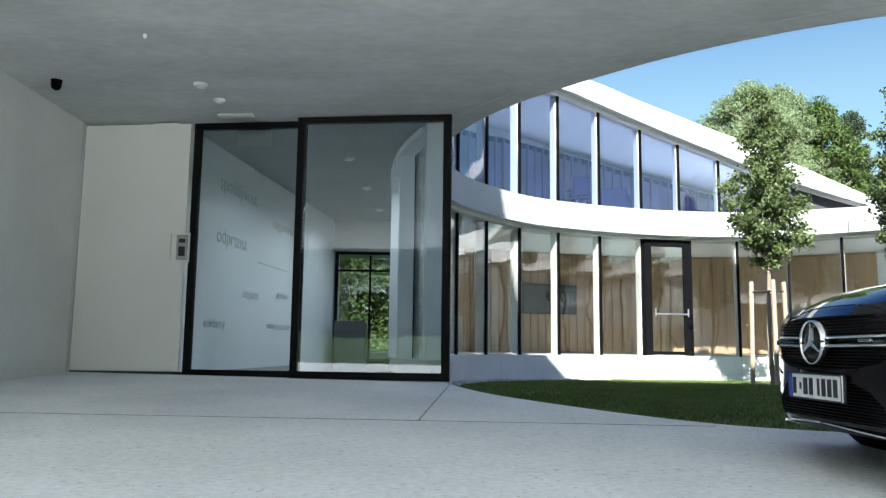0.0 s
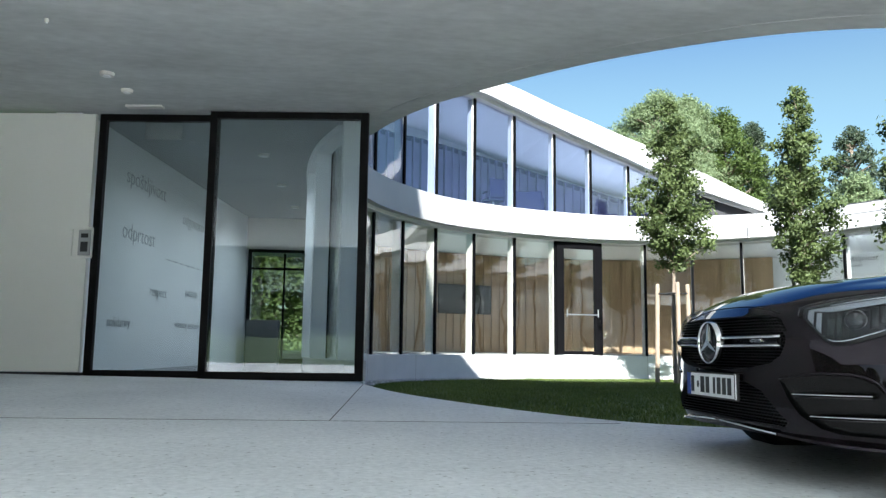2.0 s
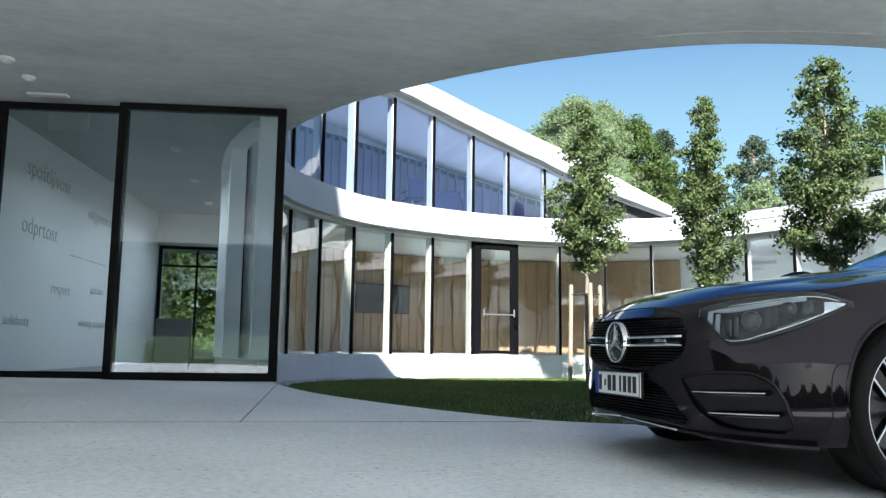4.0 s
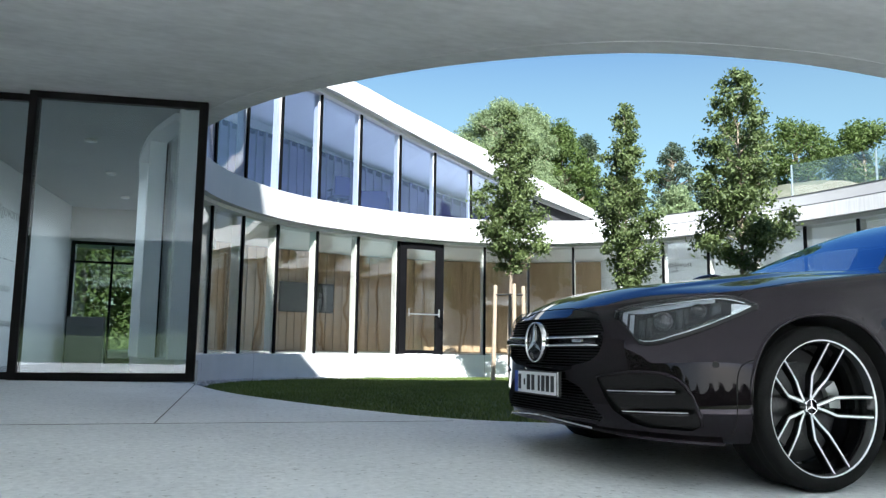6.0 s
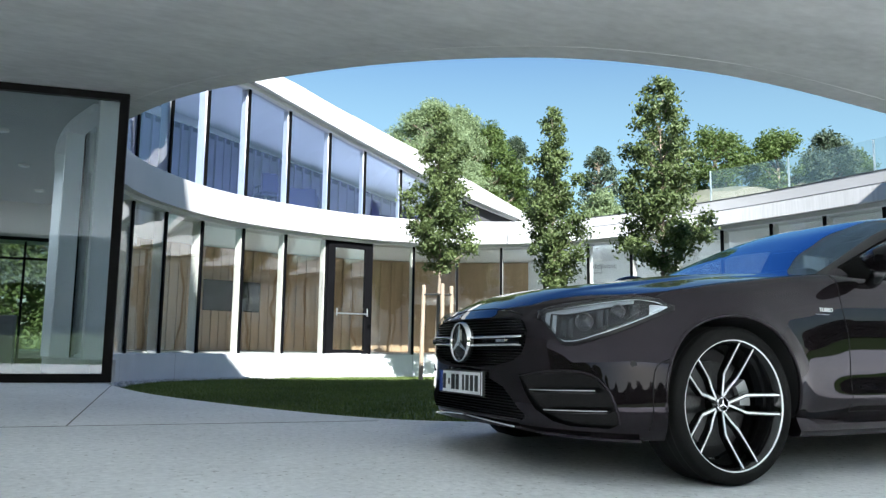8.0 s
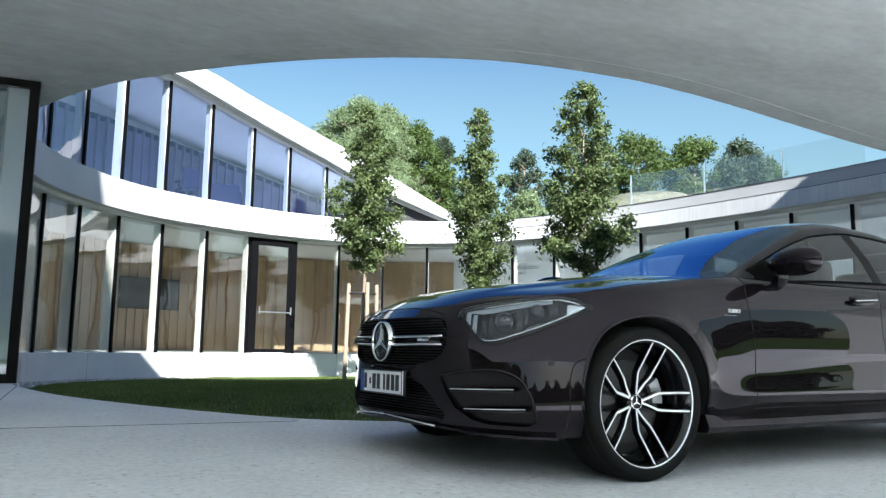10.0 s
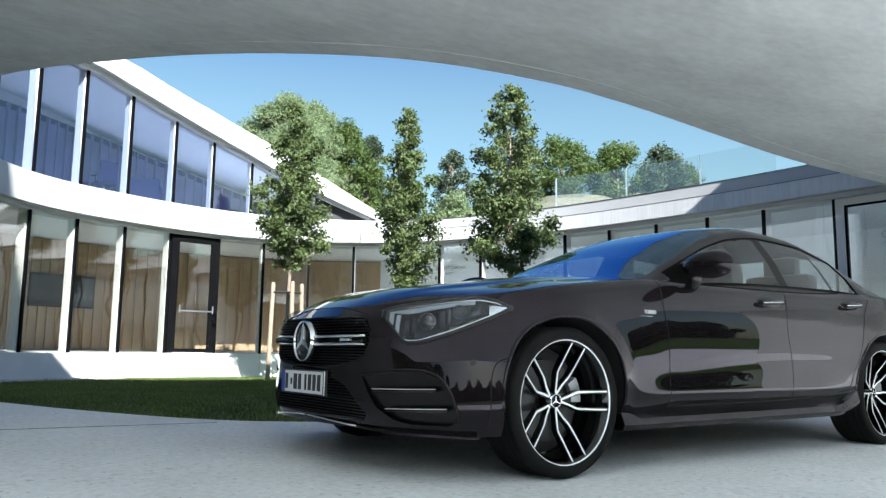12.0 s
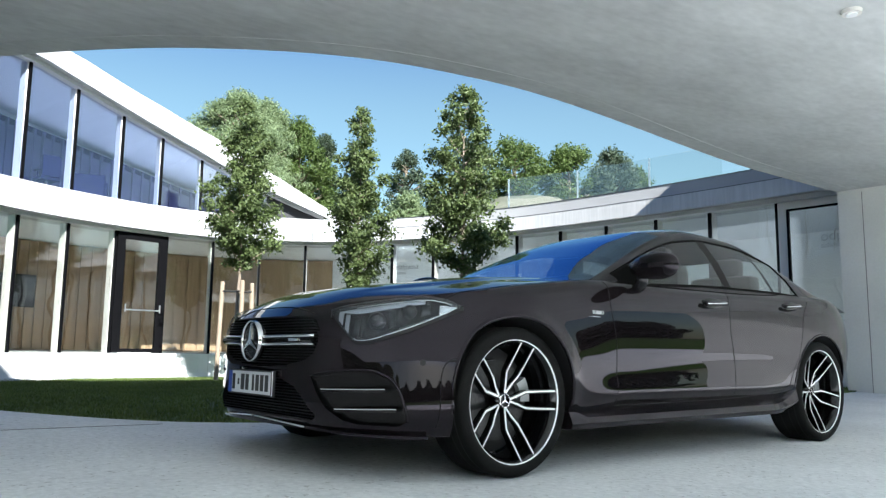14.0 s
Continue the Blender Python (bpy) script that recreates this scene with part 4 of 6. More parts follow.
NOSE, TAIL = -0.875, 4.11
belt = keyed([-0.9, -0.6, -0.2, 0.2, 0.7, 1.1, 2.0, 3.0, 3.6, 3.95, 4.11], [0.730, 0.780, 0.835, 0.894, 0.951, 0.963, 0.977, 0.995, 1.0, 0.975, 0.93])
low = keyed([-0.9, -0.5, 0.4, 2.6, 3.4, 4.11], [0.222, 0.195, 0.21, 0.22, 0.26, 0.33])
wide = keyed([-0.9, -0.3, 0.0, 0.5, 1.0, 2.0, 2.5, 2.94, 3.4, 4.11], [0.90, 0.925, 0.94, 0.918, 0.908, 0.908, 0.917, 0.932, 0.926, 0.88])
tuck = keyed([0, 0.12, 0.25, 0.4, 0.5, 0.6, 0.7, 0.8, 0.88, 0.95, 1.0], [0.90, 0.960, 0.985, 0.997, 1.0, 0.998, 0.992, 0.978, 0.958, 0.930, 0.885])
tuck_door = keyed([0, 0.08, 0.16, 0.19, 0.22, 0.30, 0.40, 0.42, 0.445, 0.47, 0.518, 0.59, 0.65, 0.705, 0.763, 0.835, 0.88, 0.95, 1.0], [0.900, 0.946, 0.985, 0.9975, 1.0005, 0.9962, 0.9915, 0.9914, 0.9928, 0.9946, 0.9972, 0.9985, 0.9979, 0.996, 0.9916, 0.9817, 0.972, 0.945, 0.885])
tuck_nose = keyed([0, 0.08, 0.15, 0.22, 0.3, 0.4, 0.5, 0.6, 0.7, 0.8, 0.9, 1.0], [0.93, 0.974, 0.992, 0.999, 0.997, 0.990, 0.979, 0.960, 0.936, 0.911, 0.889, 0.868])
nose_at = keyed([0, 0.2, 0.45, 0.7, 0.88, 1.0], [0.03, 0.0, 0.005, 0.0, 0.025, 0.10])
tail_at = keyed([0, 0.3, 0.6, 0.85, 1.0], [0.14, 0.03, 0.0, 0.03, 0.07])
crown = keyed([-0.9, -0.5, 0.0, 0.7, 2.0, 3.6, 4.11], [0.058, 0.072, 0.072, 0.032, 0.015, 0.05, 0.03])


def hood_rise(u, c):
    """Height over the belt at the share c of the way to the middle: a rounded shoulder, then the bonnet's dome."""
    dome = min(1.0, max(0.0, (c - 0.27) / 0.12))
    here = min(1.0, max(0.0, (u + 0.62) / 0.3)) * min(1.0, max(0.0, (1.0 - u) / 0.3))
    lip = 1 - (1 - min(1.0, max(0.0, (u - NOSE - 0.10) / 0.34))) ** 2.2
    return lip * crown(u) * (1 - (1 - c) ** 2.7) + 0.012 * here * (dome * dome * (3 - 2 * dome) - c)


def flank(u, t):
    """The body's width share at length u and height share t: fuller low down at the nose, hollowed along the doors, flared at the arches."""
    k = min(1.0, max(0.0, (0.15 - u) / 0.5))
    k = k * k * (3 - 2 * k)
    d = min(1.0, max(0.0, (u - 0.42) / 0.35)) * min(1.0, max(0.0, (2.72 - u) / 0.6))
    d = d * d * (3 - 2 * d)
    z = low(u) + (belt(u) - low(u)) * t
    flare = 0.0
    for axle in (0.0, 2.939):
        r = math.hypot(u - axle, z - 0.35) - 0.372
        if z > 0.3:
            flare += (0.016 if axle == 0.0 else 0.003) * math.exp(-(max(0.0, r) / (0.045 if axle == 0.0 else 0.075)) ** 2)
    # the doors' lower crease climbs towards the tail
    rise = 0.062 * min(1.0, max(0.0, (1.75 - u) / 0.9)) * math.sin(math.pi * min(1.0, max(0.0, (t - 0.2) / 0.32))) ** 2
    return tuck_nose(t) * k + (tuck_door(t + rise) * d + tuck(t) * (1 - d)) * (1 - k) + flare * (1 - 0.6 * k)


def plan_half(t):
    """Half outline of the body at the height share t: pairs of length and width from nose to tail."""
    uf, ur = NOSE + nose_at(t), TAIL - tail_at(t)
    lf, lr, p = 0.66, 1.05, 2.0 / 2.35
    out = []
    for a in np.linspace(0, math.pi / 2, 18):
        u = uf + lf * (1 - math.cos(a) ** p)
        out.append((u, wide(u) * flank(u, t) * math.sin(a) ** p))
    for u in np.linspace(uf + lf, ur - lr, 96)[1:-1]:
        out.append((float(u), wide(u) * flank(u, t)))
    for a in np.linspace(math.pi / 2, 0, 16):
        u = ur - lr * (1 - math.cos(a) ** 0.95)
        out.append((u, wide(u) * tuck(t) * math.sin(a) ** 0.95))
    return out


def body_mesh():
    bm = bmesh.new()
    ts = [0, 0.05, 0.09, 0.13, 0.16, 0.175, 0.19, 0.205, 0.22] + [0.24 + 0.02 * k for k in range(36)] + [0.955, 0.97, 0.985, 1.0]
    rings = []
    for t in ts:
        half = plan_half(t)
        pts = [(u, -v, low(u) + (belt(u) - low(u)) * t) for u, v in half] + [(u, v, low(u) + (belt(u) - low(u)) * t) for u, v in half[-2:0:-1]]
        rings.append([bm.verts.new(p) for p in pts])
    n = len(rings[0])
    for a, b in zip(rings, rings[1:]):
        for i in range(n):
            j = (i + 1) % n
            bm.faces.new((a[i], a[j], b[j], b[i]))
    # top: across the car, between matching stations
    m = len(plan_half(1.0))
    top_ring = rings[-1]
    cols = [0.02, 0.05, 0.09, 0.14, 0.19, 0.24, 0.28, 0.31, 0.34, 0.37, 0.40, 0.44, 0.5, 0.58, 0.68, 0.84, 1.0]
    prev = None
    for i in range(m):
        left, right = top_ring[i], top_ring[(n - i) % n]
        u, v, z = left.co
        if i in (0, m - 1):
            row = [left]
        else:
            mid = [bm.verts.new((u, v * (1 - c), z + hood_rise(u, c))) for c in cols]
            row = [left] + mid + [bm.verts.new((q.co.x, -q.co.y, q.co.z)) for q in mid[-2::-1]] + [right]
        if prev is not None:
            if len(prev) == 1:
                for a, b in zip(row, row[1:]):
                    bm.faces.new((prev[0], a, b))
            elif len(row) == 1:
                for a, b in zip(prev, prev[1:]):
                    bm.faces.new((a, row[0], b))
            else:
                for a, b, c, d in zip(prev, prev[1:], row[1:], row):
                    bm.faces.new((a, d, c, b))
        prev = row
    bm.faces.new(rings[0][::-1])
    bmesh.ops.recalc_face_normals(bm, faces=bm.faces)
    return bm


def cut(ob, cutters):
    """Takes the cutters out of a mesh for good."""
    for c in cutters:
        mod = ob.modifiers.new("cut", "BOOLEAN")
        mod.operation, mod.solver, mod.object, mod.material_mode = "DIFFERENCE", "EXACT", c, "TRANSFER"
    bpy.context.view_layer.update()
    me = bpy.data.meshes.new_from_object(ob.evaluated_get(bpy.context.evaluated_depsgraph_get()))
    ob.modifiers.clear()
    ob.data = me
    for c in cutters:
        bpy.data.objects.remove(c)


AXLE_F, AXLE_R, HUB_Z, HALF = 0.0, 2.939, 0.34, 0.79
body = new("body", mesh_of("body", body_mesh(), PAINT, True))
cutters = []
for u, r in ((AXLE_F, 0.372), (AXLE_R, 0.372)):
    for side in (-1, 1):
        bm = bmesh.new()
        bmesh.ops.create_cone(bm, cap_ends=True, segments=64, radius1=r, radius2=r, depth=0.9, matrix=pose(u, side * 1.05, HUB_Z + 0.01, 90, 0, 0))
        cutters.append(new("cutter", mesh_of("cutter", bm, MATT)))
cut(body, cutters)
body.parent = car
bod = bmesh.new()
bod.from_mesh(body.data)
from mathutils.bvhtree import BVHTree
TREE = BVHTree.FromBMesh(bod)
bod.free()
for p in body.data.polygons:
    p.use_smooth = p.material_index == 0
body.data.set_sharp_from_angle(angle=radians(38))


def on_side(u, w, off=0.0, side=-1):
    """The point of the car's flank at length u and height w, off metres proud."""
    hit, nor, _, _ = TREE.ray_cast(Vector((u, side * 2, w)), Vector((0, -side, 0)))
    if hit is None:
        hit, nor = Vector((u, side * 0.9, w)), Vector((0, side, 0))
    return hit + nor * off


def on_top(u, v, off=0.0):
    hit, nor, _, _ = TREE.ray_cast(Vector((u, v, 3)), Vector((0, 0, -1)))
    return hit + nor * off


def sheet(rows, deep, into):
    """A curved plate from rows of points, deep metres thick towards into."""
    bm = bmesh.new()
    d = Vector(into) * deep
    a = [[bm.verts.new(p) for p in r] for r in rows]
    b = [[bm.verts.new(Vector(p) + d) for p in r] for r in rows]
    nr, nc = len(rows), len(rows[0])
    for i in range(nr - 1):
        for j in range(nc - 1):
            bm.faces.new((a[i][j], a[i][j + 1], a[i + 1][j + 1], a[i + 1][j]))
            bm.faces.new((b[i][j], b[i + 1][j], b[i + 1][j + 1], b[i][j + 1]))
    for i in range(nr - 1):
        for j in (0, nc - 1):
            bm.faces.new((a[i][j], a[i + 1][j], b[i + 1][j], b[i][j]))
    for j in range(nc - 1):
        for i in (0, nr - 1):
            bm.faces.new((a[i][j], a[i][j + 1], b[i][j + 1], b[i][j]))
    bmesh.ops.remove_doubles(bm, verts=bm.verts, dist=0.0004)
    bmesh.ops.recalc_face_normals(bm, faces=bm.faces)
    return bm


def tube(bm, pts, r, seg=8, flat=1.0):
    """A rod of round section along points."""
    pts = [Vector(p) for p in pts]
    rings = []
    for i, p in enumerate(pts):
        t = (pts[min(i + 1, len(pts) - 1)] - pts[max(i - 1, 0)]).normalized()
        n = t.cross(Vector((0, 0, 1)))
        n = n.normalized() if n.length > 0.05 else t.cross(Vector((0, 1, 0))).normalized()
        b = t.cross(n)
        rings.append([bm.verts.new(p + (n * math.cos(k * 2 * math.pi / seg) + b * math.sin(k * 2 * math.pi / seg) * flat) * r) for k in range(seg)])
    for a, b in zip(rings, rings[1:]):
        for k in range(seg):
            bm.faces.new((a[k], a[(k + 1) % seg], b[(k + 1) % seg], b[k]))
    bm.faces.new(rings[0][::-1])
    bm.faces.new(rings[-1])
    bmesh.ops.recalc_face_normals(bm, faces=bm.faces)
    return bm


# greenhouse
roof = keyed([0.62, 0.8, 1.1, 1.4, 1.65, 2.0, 2.35, 2.8, 3.2, 3.55, 3.85, 4.0], [0.953, 1.033, 1.177, 1.306, 1.382, 1.425, 1.415, 1.345, 1.23, 1.11, 1.01, 0.96])
base_v = keyed([0.62, 1.0, 1.6, 2.4, 3.0, 3.5, 4.0], [0.79, 0.825, 0.835, 0.83, 0.79, 0.72, 0.62])
roof_v = keyed([0.62, 1.0, 1.4, 1.75, 2.3, 3.0, 3.6, 4.0], [0.775, 0.72, 0.635, 0.585, 0.575, 0.555, 0.55, 0.56])
EDGE_S = [0.0, 0.11, 0.5, 0.90, 0.95, 1.0]
TOPS = [0.95, 0.88, 0.78, 0.64, 0.46, 0.24, 0.0]


def cab_row(u):
    zb, zr = belt(u) - 0.03, roof(u)
    zc = max(zb + 0.005, zr - 0.040 - 0.03 * min(1, (zr - zb) / 0.4))
    vb, vr = base_v(u), roof_v(u)
    pts = []
    for s in EDGE_S:
        pts.append((u, -(vb + (vr - vb) * s + 0.022 * math.sin(math.pi * s)), zb + (zc - zb) * s))
    for f in TOPS:
        pts.append((u, -vr * f, zc + (zr - zc) * (1 - f ** 4.5)))
    return pts


us = sorted(set([round(x, 4) for x in list(np.linspace(0.62, 4.0, 62)) + [0.74, 0.86, 1.04, 1.56, 1.90, 1.99, 2.50, 2.54, 2.90, 2.98, 3.62]]))
rows = [cab_row(u) for u in us]
groups = {"roof_shell": [], "windscreen": [], "rear_window": [], "front_side_window": [], "rear_side_window": [], "quarter_window": [], "window_pillar": [], "window_divider": [], "sail_panel": []}
ns, nt_ = len(EDGE_S), len(TOPS)
for i in range(len(us) - 1):
    um = (us[i] + us[i + 1]) / 2
    for j in range(ns + nt_ - 1):
        if j >= ns:
            key = "windscreen" if 0.62 < um < 1.56 else "rear_window" if 2.98 < um < 3.62 else "roof_shell"
        elif 1 <= j <= 2:
            key = "sail_panel" if 0.86 < um < 1.04 else "front_side_window" if 1.04 < um < 1.90 else "window_pillar" if 1.90 < um < 1.99 else "rear_side_window" if 1.99 < um < 2.50 else "window_divider" if 2.50 < um < 2.54 else "quarter_window" if 2.54 < um < 2.90 else "roof_shell"
        else:
            key = "roof_shell"
        groups[key].append((i, j))


def cab_part(name, cells, mat, side, parent, label=""):
    bm = bmesh.new()
    vs = {}

    def vert(i, j):
        if (i, j) not in vs:
            x, y, z = rows[i][j]
            vs[(i, j)] = bm.verts.new((x, y * -side, z))
        return vs[(i, j)]
    for i, j in cells:
        bm.faces.new((vert(i, j), vert(i + 1, j), vert(i + 1, j + 1), vert(i, j + 1)))
    bmesh.ops.recalc_face_normals(bm, faces=bm.faces)
    c = sum((f.normal.dot(f.calc_center_median() - Vector((2.1, 0, 0.9))) for f in bm.faces))
    if c < 0:
        bmesh.ops.reverse_faces(bm, faces=bm.faces)
    ob = part(name, bm, mat, parent, label, smooth=True)
    return ob


def cab_both(name, cells, mat, label=""):
    bm = bmesh.new()
    for side in (-1, 1):
        for i, j in cells:
            q = [bm.verts.new((rows[a][b][0], rows[a][b][1] * -side, rows[a][b][2])) for a, b in ((i, j), (i + 1, j), (i + 1, j + 1), (i, j + 1))]
            bm.faces.new(q)
    bmesh.ops.remove_doubles(bm, verts=bm.verts, dist=0.0005)
    bmesh.ops.recalc_face_normals(bm, faces=bm.faces)
    c = sum((f.normal.dot(f.calc_center_median() - Vector((2.1, 0, 0.9))) for f in bm.faces))
    if c < 0:
        bmesh.ops.reverse_faces(bm, faces=bm.faces)
    return part(name, bm, mat, car, label, smooth=True)


cab_both("roof_shell", groups["roof_shell"], PAINT)
cab_both("windscreen", groups["windscreen"], SCREEN, "raked tinted windscreen reflecting the sky").visible_shadow = False
cab_both("rear_window", groups["rear_window"], CARGLASS).visible_shadow = False
# dark seals round the side windows
SEAL = material("window_seal", (0.003, 0.003, 0.003), 0.8, Specular_IOR_Level=0.05)
for side in (-1, 1):
    for js, du in ((1, 0.0), (3, 0.0)):
        bm = bmesh.new()
        pts = [Vector(cab_row(u)[js]) for u in np.linspace(0.86, 2.90, 40)]
        tube(bm, [Vector((q.x, q.y * -side + side * 0.002, q.z)) for q in pts], 0.0075 if js == 1 else 0.006, 6)
        part("window_seal", bm, SEAL, car)
    bm = bmesh.new()
    tube(bm, [Vector((2.90, y * -side, z)) for _, y, z in cab_row(2.90)[1:4]], 0.006, 6)
    part("window_seal", bm, SEAL, car)
for side in (-1, 1):
    for key, mat in (("front_side_window", CARGLASS), ("rear_side_window", CARGLASS), ("quarter_window", CARGLASS), ("window_pillar", PILLAR), ("window_divider", TRIM), ("sail_panel", SEAL)):
        cab_part(key, groups[key], mat, side, car)

# seats and dash, seen through the glass
for u in (1.75, 2.62):
    for v in (-0.38, 0.38):
        bm = bmesh.new()
        box(bm, u, v, 0.88, 0.14, 0.50, 0.52, 0.05, None)
        box(bm, u + 0.03, v, 1.19, 0.09, 0.25, 0.16, 0.04, None)
        part("seat", bm, SEAT, car)
bm = bmesh.new()
box(bm, 1.05, 0, 0.925, 0.42, 1.4, 0.09, 0.03)
part("dashboard", bm, SEAT, car)


# wheels
def lathe(bm, prof, seg=72):
    """Turns a profile of (axial, radius) round the y axis."""
    rings = [[bm.verts.new((math.cos(k * 2 * math.pi / seg) * r, y, math.sin(k * 2 * math.pi / seg) * r)) for k in range(seg)] for y, r in prof]
    for a, b in zip(rings, rings[1:]):
        for k in range(seg):
            bm.faces.new((a[k], a[(k + 1) % seg], b[(k + 1) % seg], b[k]))
    return bm


def blade(bm, pts, half, y0, y1):
    """A flat spoke along points of (radius, angle), half wide, between two axial places."""
    c = [Vector((r * math.sin(a), 0, r * math.cos(a))) for r, a in pts]
    L = []
    y1 = y1 if isinstance(y1, list) else [y1] * len(c)
    for i, p in enumerate(c):
        t = (c[min(i + 1, len(c) - 1)] - c[max(i - 1, 0)]).normalized()
        n = Vector((t.z, 0, -t.x))
        h = half[i]
        yy = y0[i]
        L.append([bm.verts.new((q.x, y, q.z)) for q, y in ((p - n * h, yy), (p + n * h, yy), (p + n * h, y1[i]), (p - n * h, y1[i]))])
    for a, b in zip(L, L[1:]):
        for k in range(4):
            bm.faces.new((a[k], a[(k + 1) % 4], b[(k + 1) % 4], b[k]))
    bm.faces.new(L[0][::-1])
    bm.faces.new(L[-1])


def make_wheel(spin):
    """Wheel with its outer face towards -y; the centre is the hub."""
    w = new("wheel")
    bm = bmesh.new()
    lathe(bm, [(-0.104, 0.270), (-0.118, 0.283), (-0.1225, 0.300), (-0.120, 0.319), (-0.112, 0.331), (-0.098, 0.3385), (0.098, 0.3385), (0.112, 0.331), (0.1225, 0.3), (0.118, 0.275), (0.1, 0.262)])
    bmesh.ops.recalc_face_normals(bm, faces=bm.faces)
    tyre = part("tyre", bm, RUBBER, w, smooth=True)
    bm = bmesh.new()
    for y in (-0.075, -0.03, 0.03, 0.075):
        lathe(bm, [(y - 0.005, 0.3392), (y + 0.005, 0.3392)])
    part("tread_groove", bm, GAP, tyre)
    bm = bmesh.new()
    lathe(bm, [(-0.108, 0.287), (-0.113, 0.280), (-0.106, 0.270), (-0.08, 0.254), (0.02, 0.243), (0.1, 0.255), (0.108, 0.272)])
    bmesh.ops.recalc_face_normals(bm, faces=bm.faces)
    rim = part("rim", bm, RIMBLACK, w, "gloss black alloy rim with machined twin spokes", smooth=True)
    bm = bmesh.new()
    lathe(bm, [(-0.1085, 0.2885), (-0.1155, 0.2830), (-0.1148, 0.2768), (-0.1065, 0.2745)])
    bmesh.ops.recalc_face_normals(bm, faces=bm.faces)
    part("rim_lip", bm, POLISH, rim, smooth=True)
    for k in range(5):
        a0 = spin + k * 2 * math.pi / 5
        black, shine = bmesh.new(), bmesh.new()
        for sg in (-1, 1):
            path = [(0.034, a0 + sg * 0.06), (0.085, a0 + sg * 0.225), (0.130, a0 + sg * 0.286), (0.143, a0 + sg * 0.272), (0.20, a0 + sg * 0.205), (0.272, a0 + sg * 0.155), (0.2835, a0 + sg * 0.149)]
            blade(black, path, [0.0100, 0.0095, 0.0095, 0.0090, 0.0078, 0.0085, 0.0085], [-0.028, -0.036, -0.047, -0.052, -0.076, -0.104, -0.110], [-0.004, -0.010, -0.018, -0.022, -0.040, -0.070, -0.080])
            blade(shine, path, [0.0046, 0.0048, 0.0050, 0.0046, 0.0034, 0.0036, 0.0040], [-0.0302, -0.0382, -0.0492, -0.0542, -0.0782, -0.1070, -0.1165], [-0.0290, -0.0370, -0.0480, -0.0530, -0.0770, -0.1050, -0.1120])
        for b in (black, shine):
            bmesh.ops.recalc_face_normals(b, faces=b.faces)
        spoke = part("spoke", black, RIMBLACK, rim)
        part("spoke_face", shine, POLISH, rim, "machined silver spoke face")
    bm = bmesh.new()
    lathe(bm, [(0.010, 0.056), (-0.020, 0.044), (-0.034, 0.033), (-0.038, 0.0005)], 40)
    bmesh.ops.recalc_face_normals(bm, faces=bm.faces)
    part("hub", bm, RIMBLACK, rim, smooth=True)
    bm = bmesh.new()
    lathe(bm, [(-0.034, 0.0325), (-0.0425, 0.0315), (-0.0425, 0.0298), (-0.0385, 0.0292)], 36)
    for k in range(3):
        blade(bm, [(0.002, k * 2.094), (0.0265, k * 2.094)], [0.0026, 0.0007], [-0.0415, -0.0415], -0.0375)
    bmesh.ops.recalc_face_normals(bm, faces=bm.faces)
    part("hub_emblem", bm, CHROME, rim)
    bm = bmesh.new()
    lathe(bm, [(0.022, 0.07), (0.022, 0.185), (0.05, 0.185), (0.05, 0.07)], 48)
    bmesh.ops.recalc_face_normals(bm, faces=bm.faces)
    part("brake_disc", bm, DISC, w)
    bm = bmesh.new()
    arc = [1.0 + 0.07 * i for i in range(10)]
    blade(bm, [(0.165, a) for a in arc], [0.030] * 10, [-0.004] * 10, 0.055)
    bmesh.ops.recalc_face_normals(bm, faces=bm.faces)
    part("brake_caliper", bm, CALIPER, w)
    bm = bmesh.new()
    lathe(bm, [(0.075, 0.02), (0.075, 0.246)], 40)
    part("wheel_back", bm, MATT, w)
    return w


for u in (AXLE_F, AXLE_R):
    for side in (-1, 1):
        w = make_wheel(math.pi / 2 if u == AXLE_F else math.pi / 2 + 0.3)
        w.name = "wheel"
        w.matrix_basis = pose(u, side * HALF, HUB_Z, 0, 0, 0 if side < 0 else 180)
        w.parent = car

# recesses of the front: grille, lower grille, side intakes
def poly_cutter(points, axis_pose, near, far, mat):
    """A prism over a polygon of (across, up), run along the pose's x axis."""
    bm = bmesh.new()
    a = [bm.verts.new(axis_pose @ Vector((near, p, q))) for p, q in points]
    b = [bm.verts.new(axis_pose @ Vector((far, p, q))) for p, q in points]
    n = len(points)
    for i in range(n):
        bm.faces.new((a[i], a[(i + 1) % n], b[(i + 1) % n], b[i]))
    bm.faces.new(a[::-1])
    bm.faces.new(b)
    bmesh.ops.recalc_face_normals(bm, faces=bm.faces)
    return new("cutter", mesh_of("cutter", bm, mat))


HOLE = material("deep_gloss_black", (0.0015, 0.0015, 0.0018), 0.25, 0.0, Specular_IOR_Level=0.12)
GRILLE = [(0.385, 0.710), (0.445, 0.688), (0.473, 0.64), (0.480, 0.585), (0.460, 0.54), (0.41, 0.508), (0.28, 0.484), (0.12, 0.474)]
LOWGR = [(0.25, 0.432), (0.36, 0.395), (0.43, 0.335), (0.485, 0.275), (0.47, 0.258)]
INTAKE = [(-0.25, 0.440), (-0.15, 0.460), (-0.05, 0.468), (0.042, 0.464), (0.108, 0.438), (0.152, 0.385), (0.184, 0.306), (0.188, 0.262), (0.152, 0.242), (-0.02, 0.246), (-0.09, 0.262), (-0.17, 0.31), (-0.215, 0.37)]
full = GRILLE + [(-a, w) for a, w in GRILLE[::-1]]
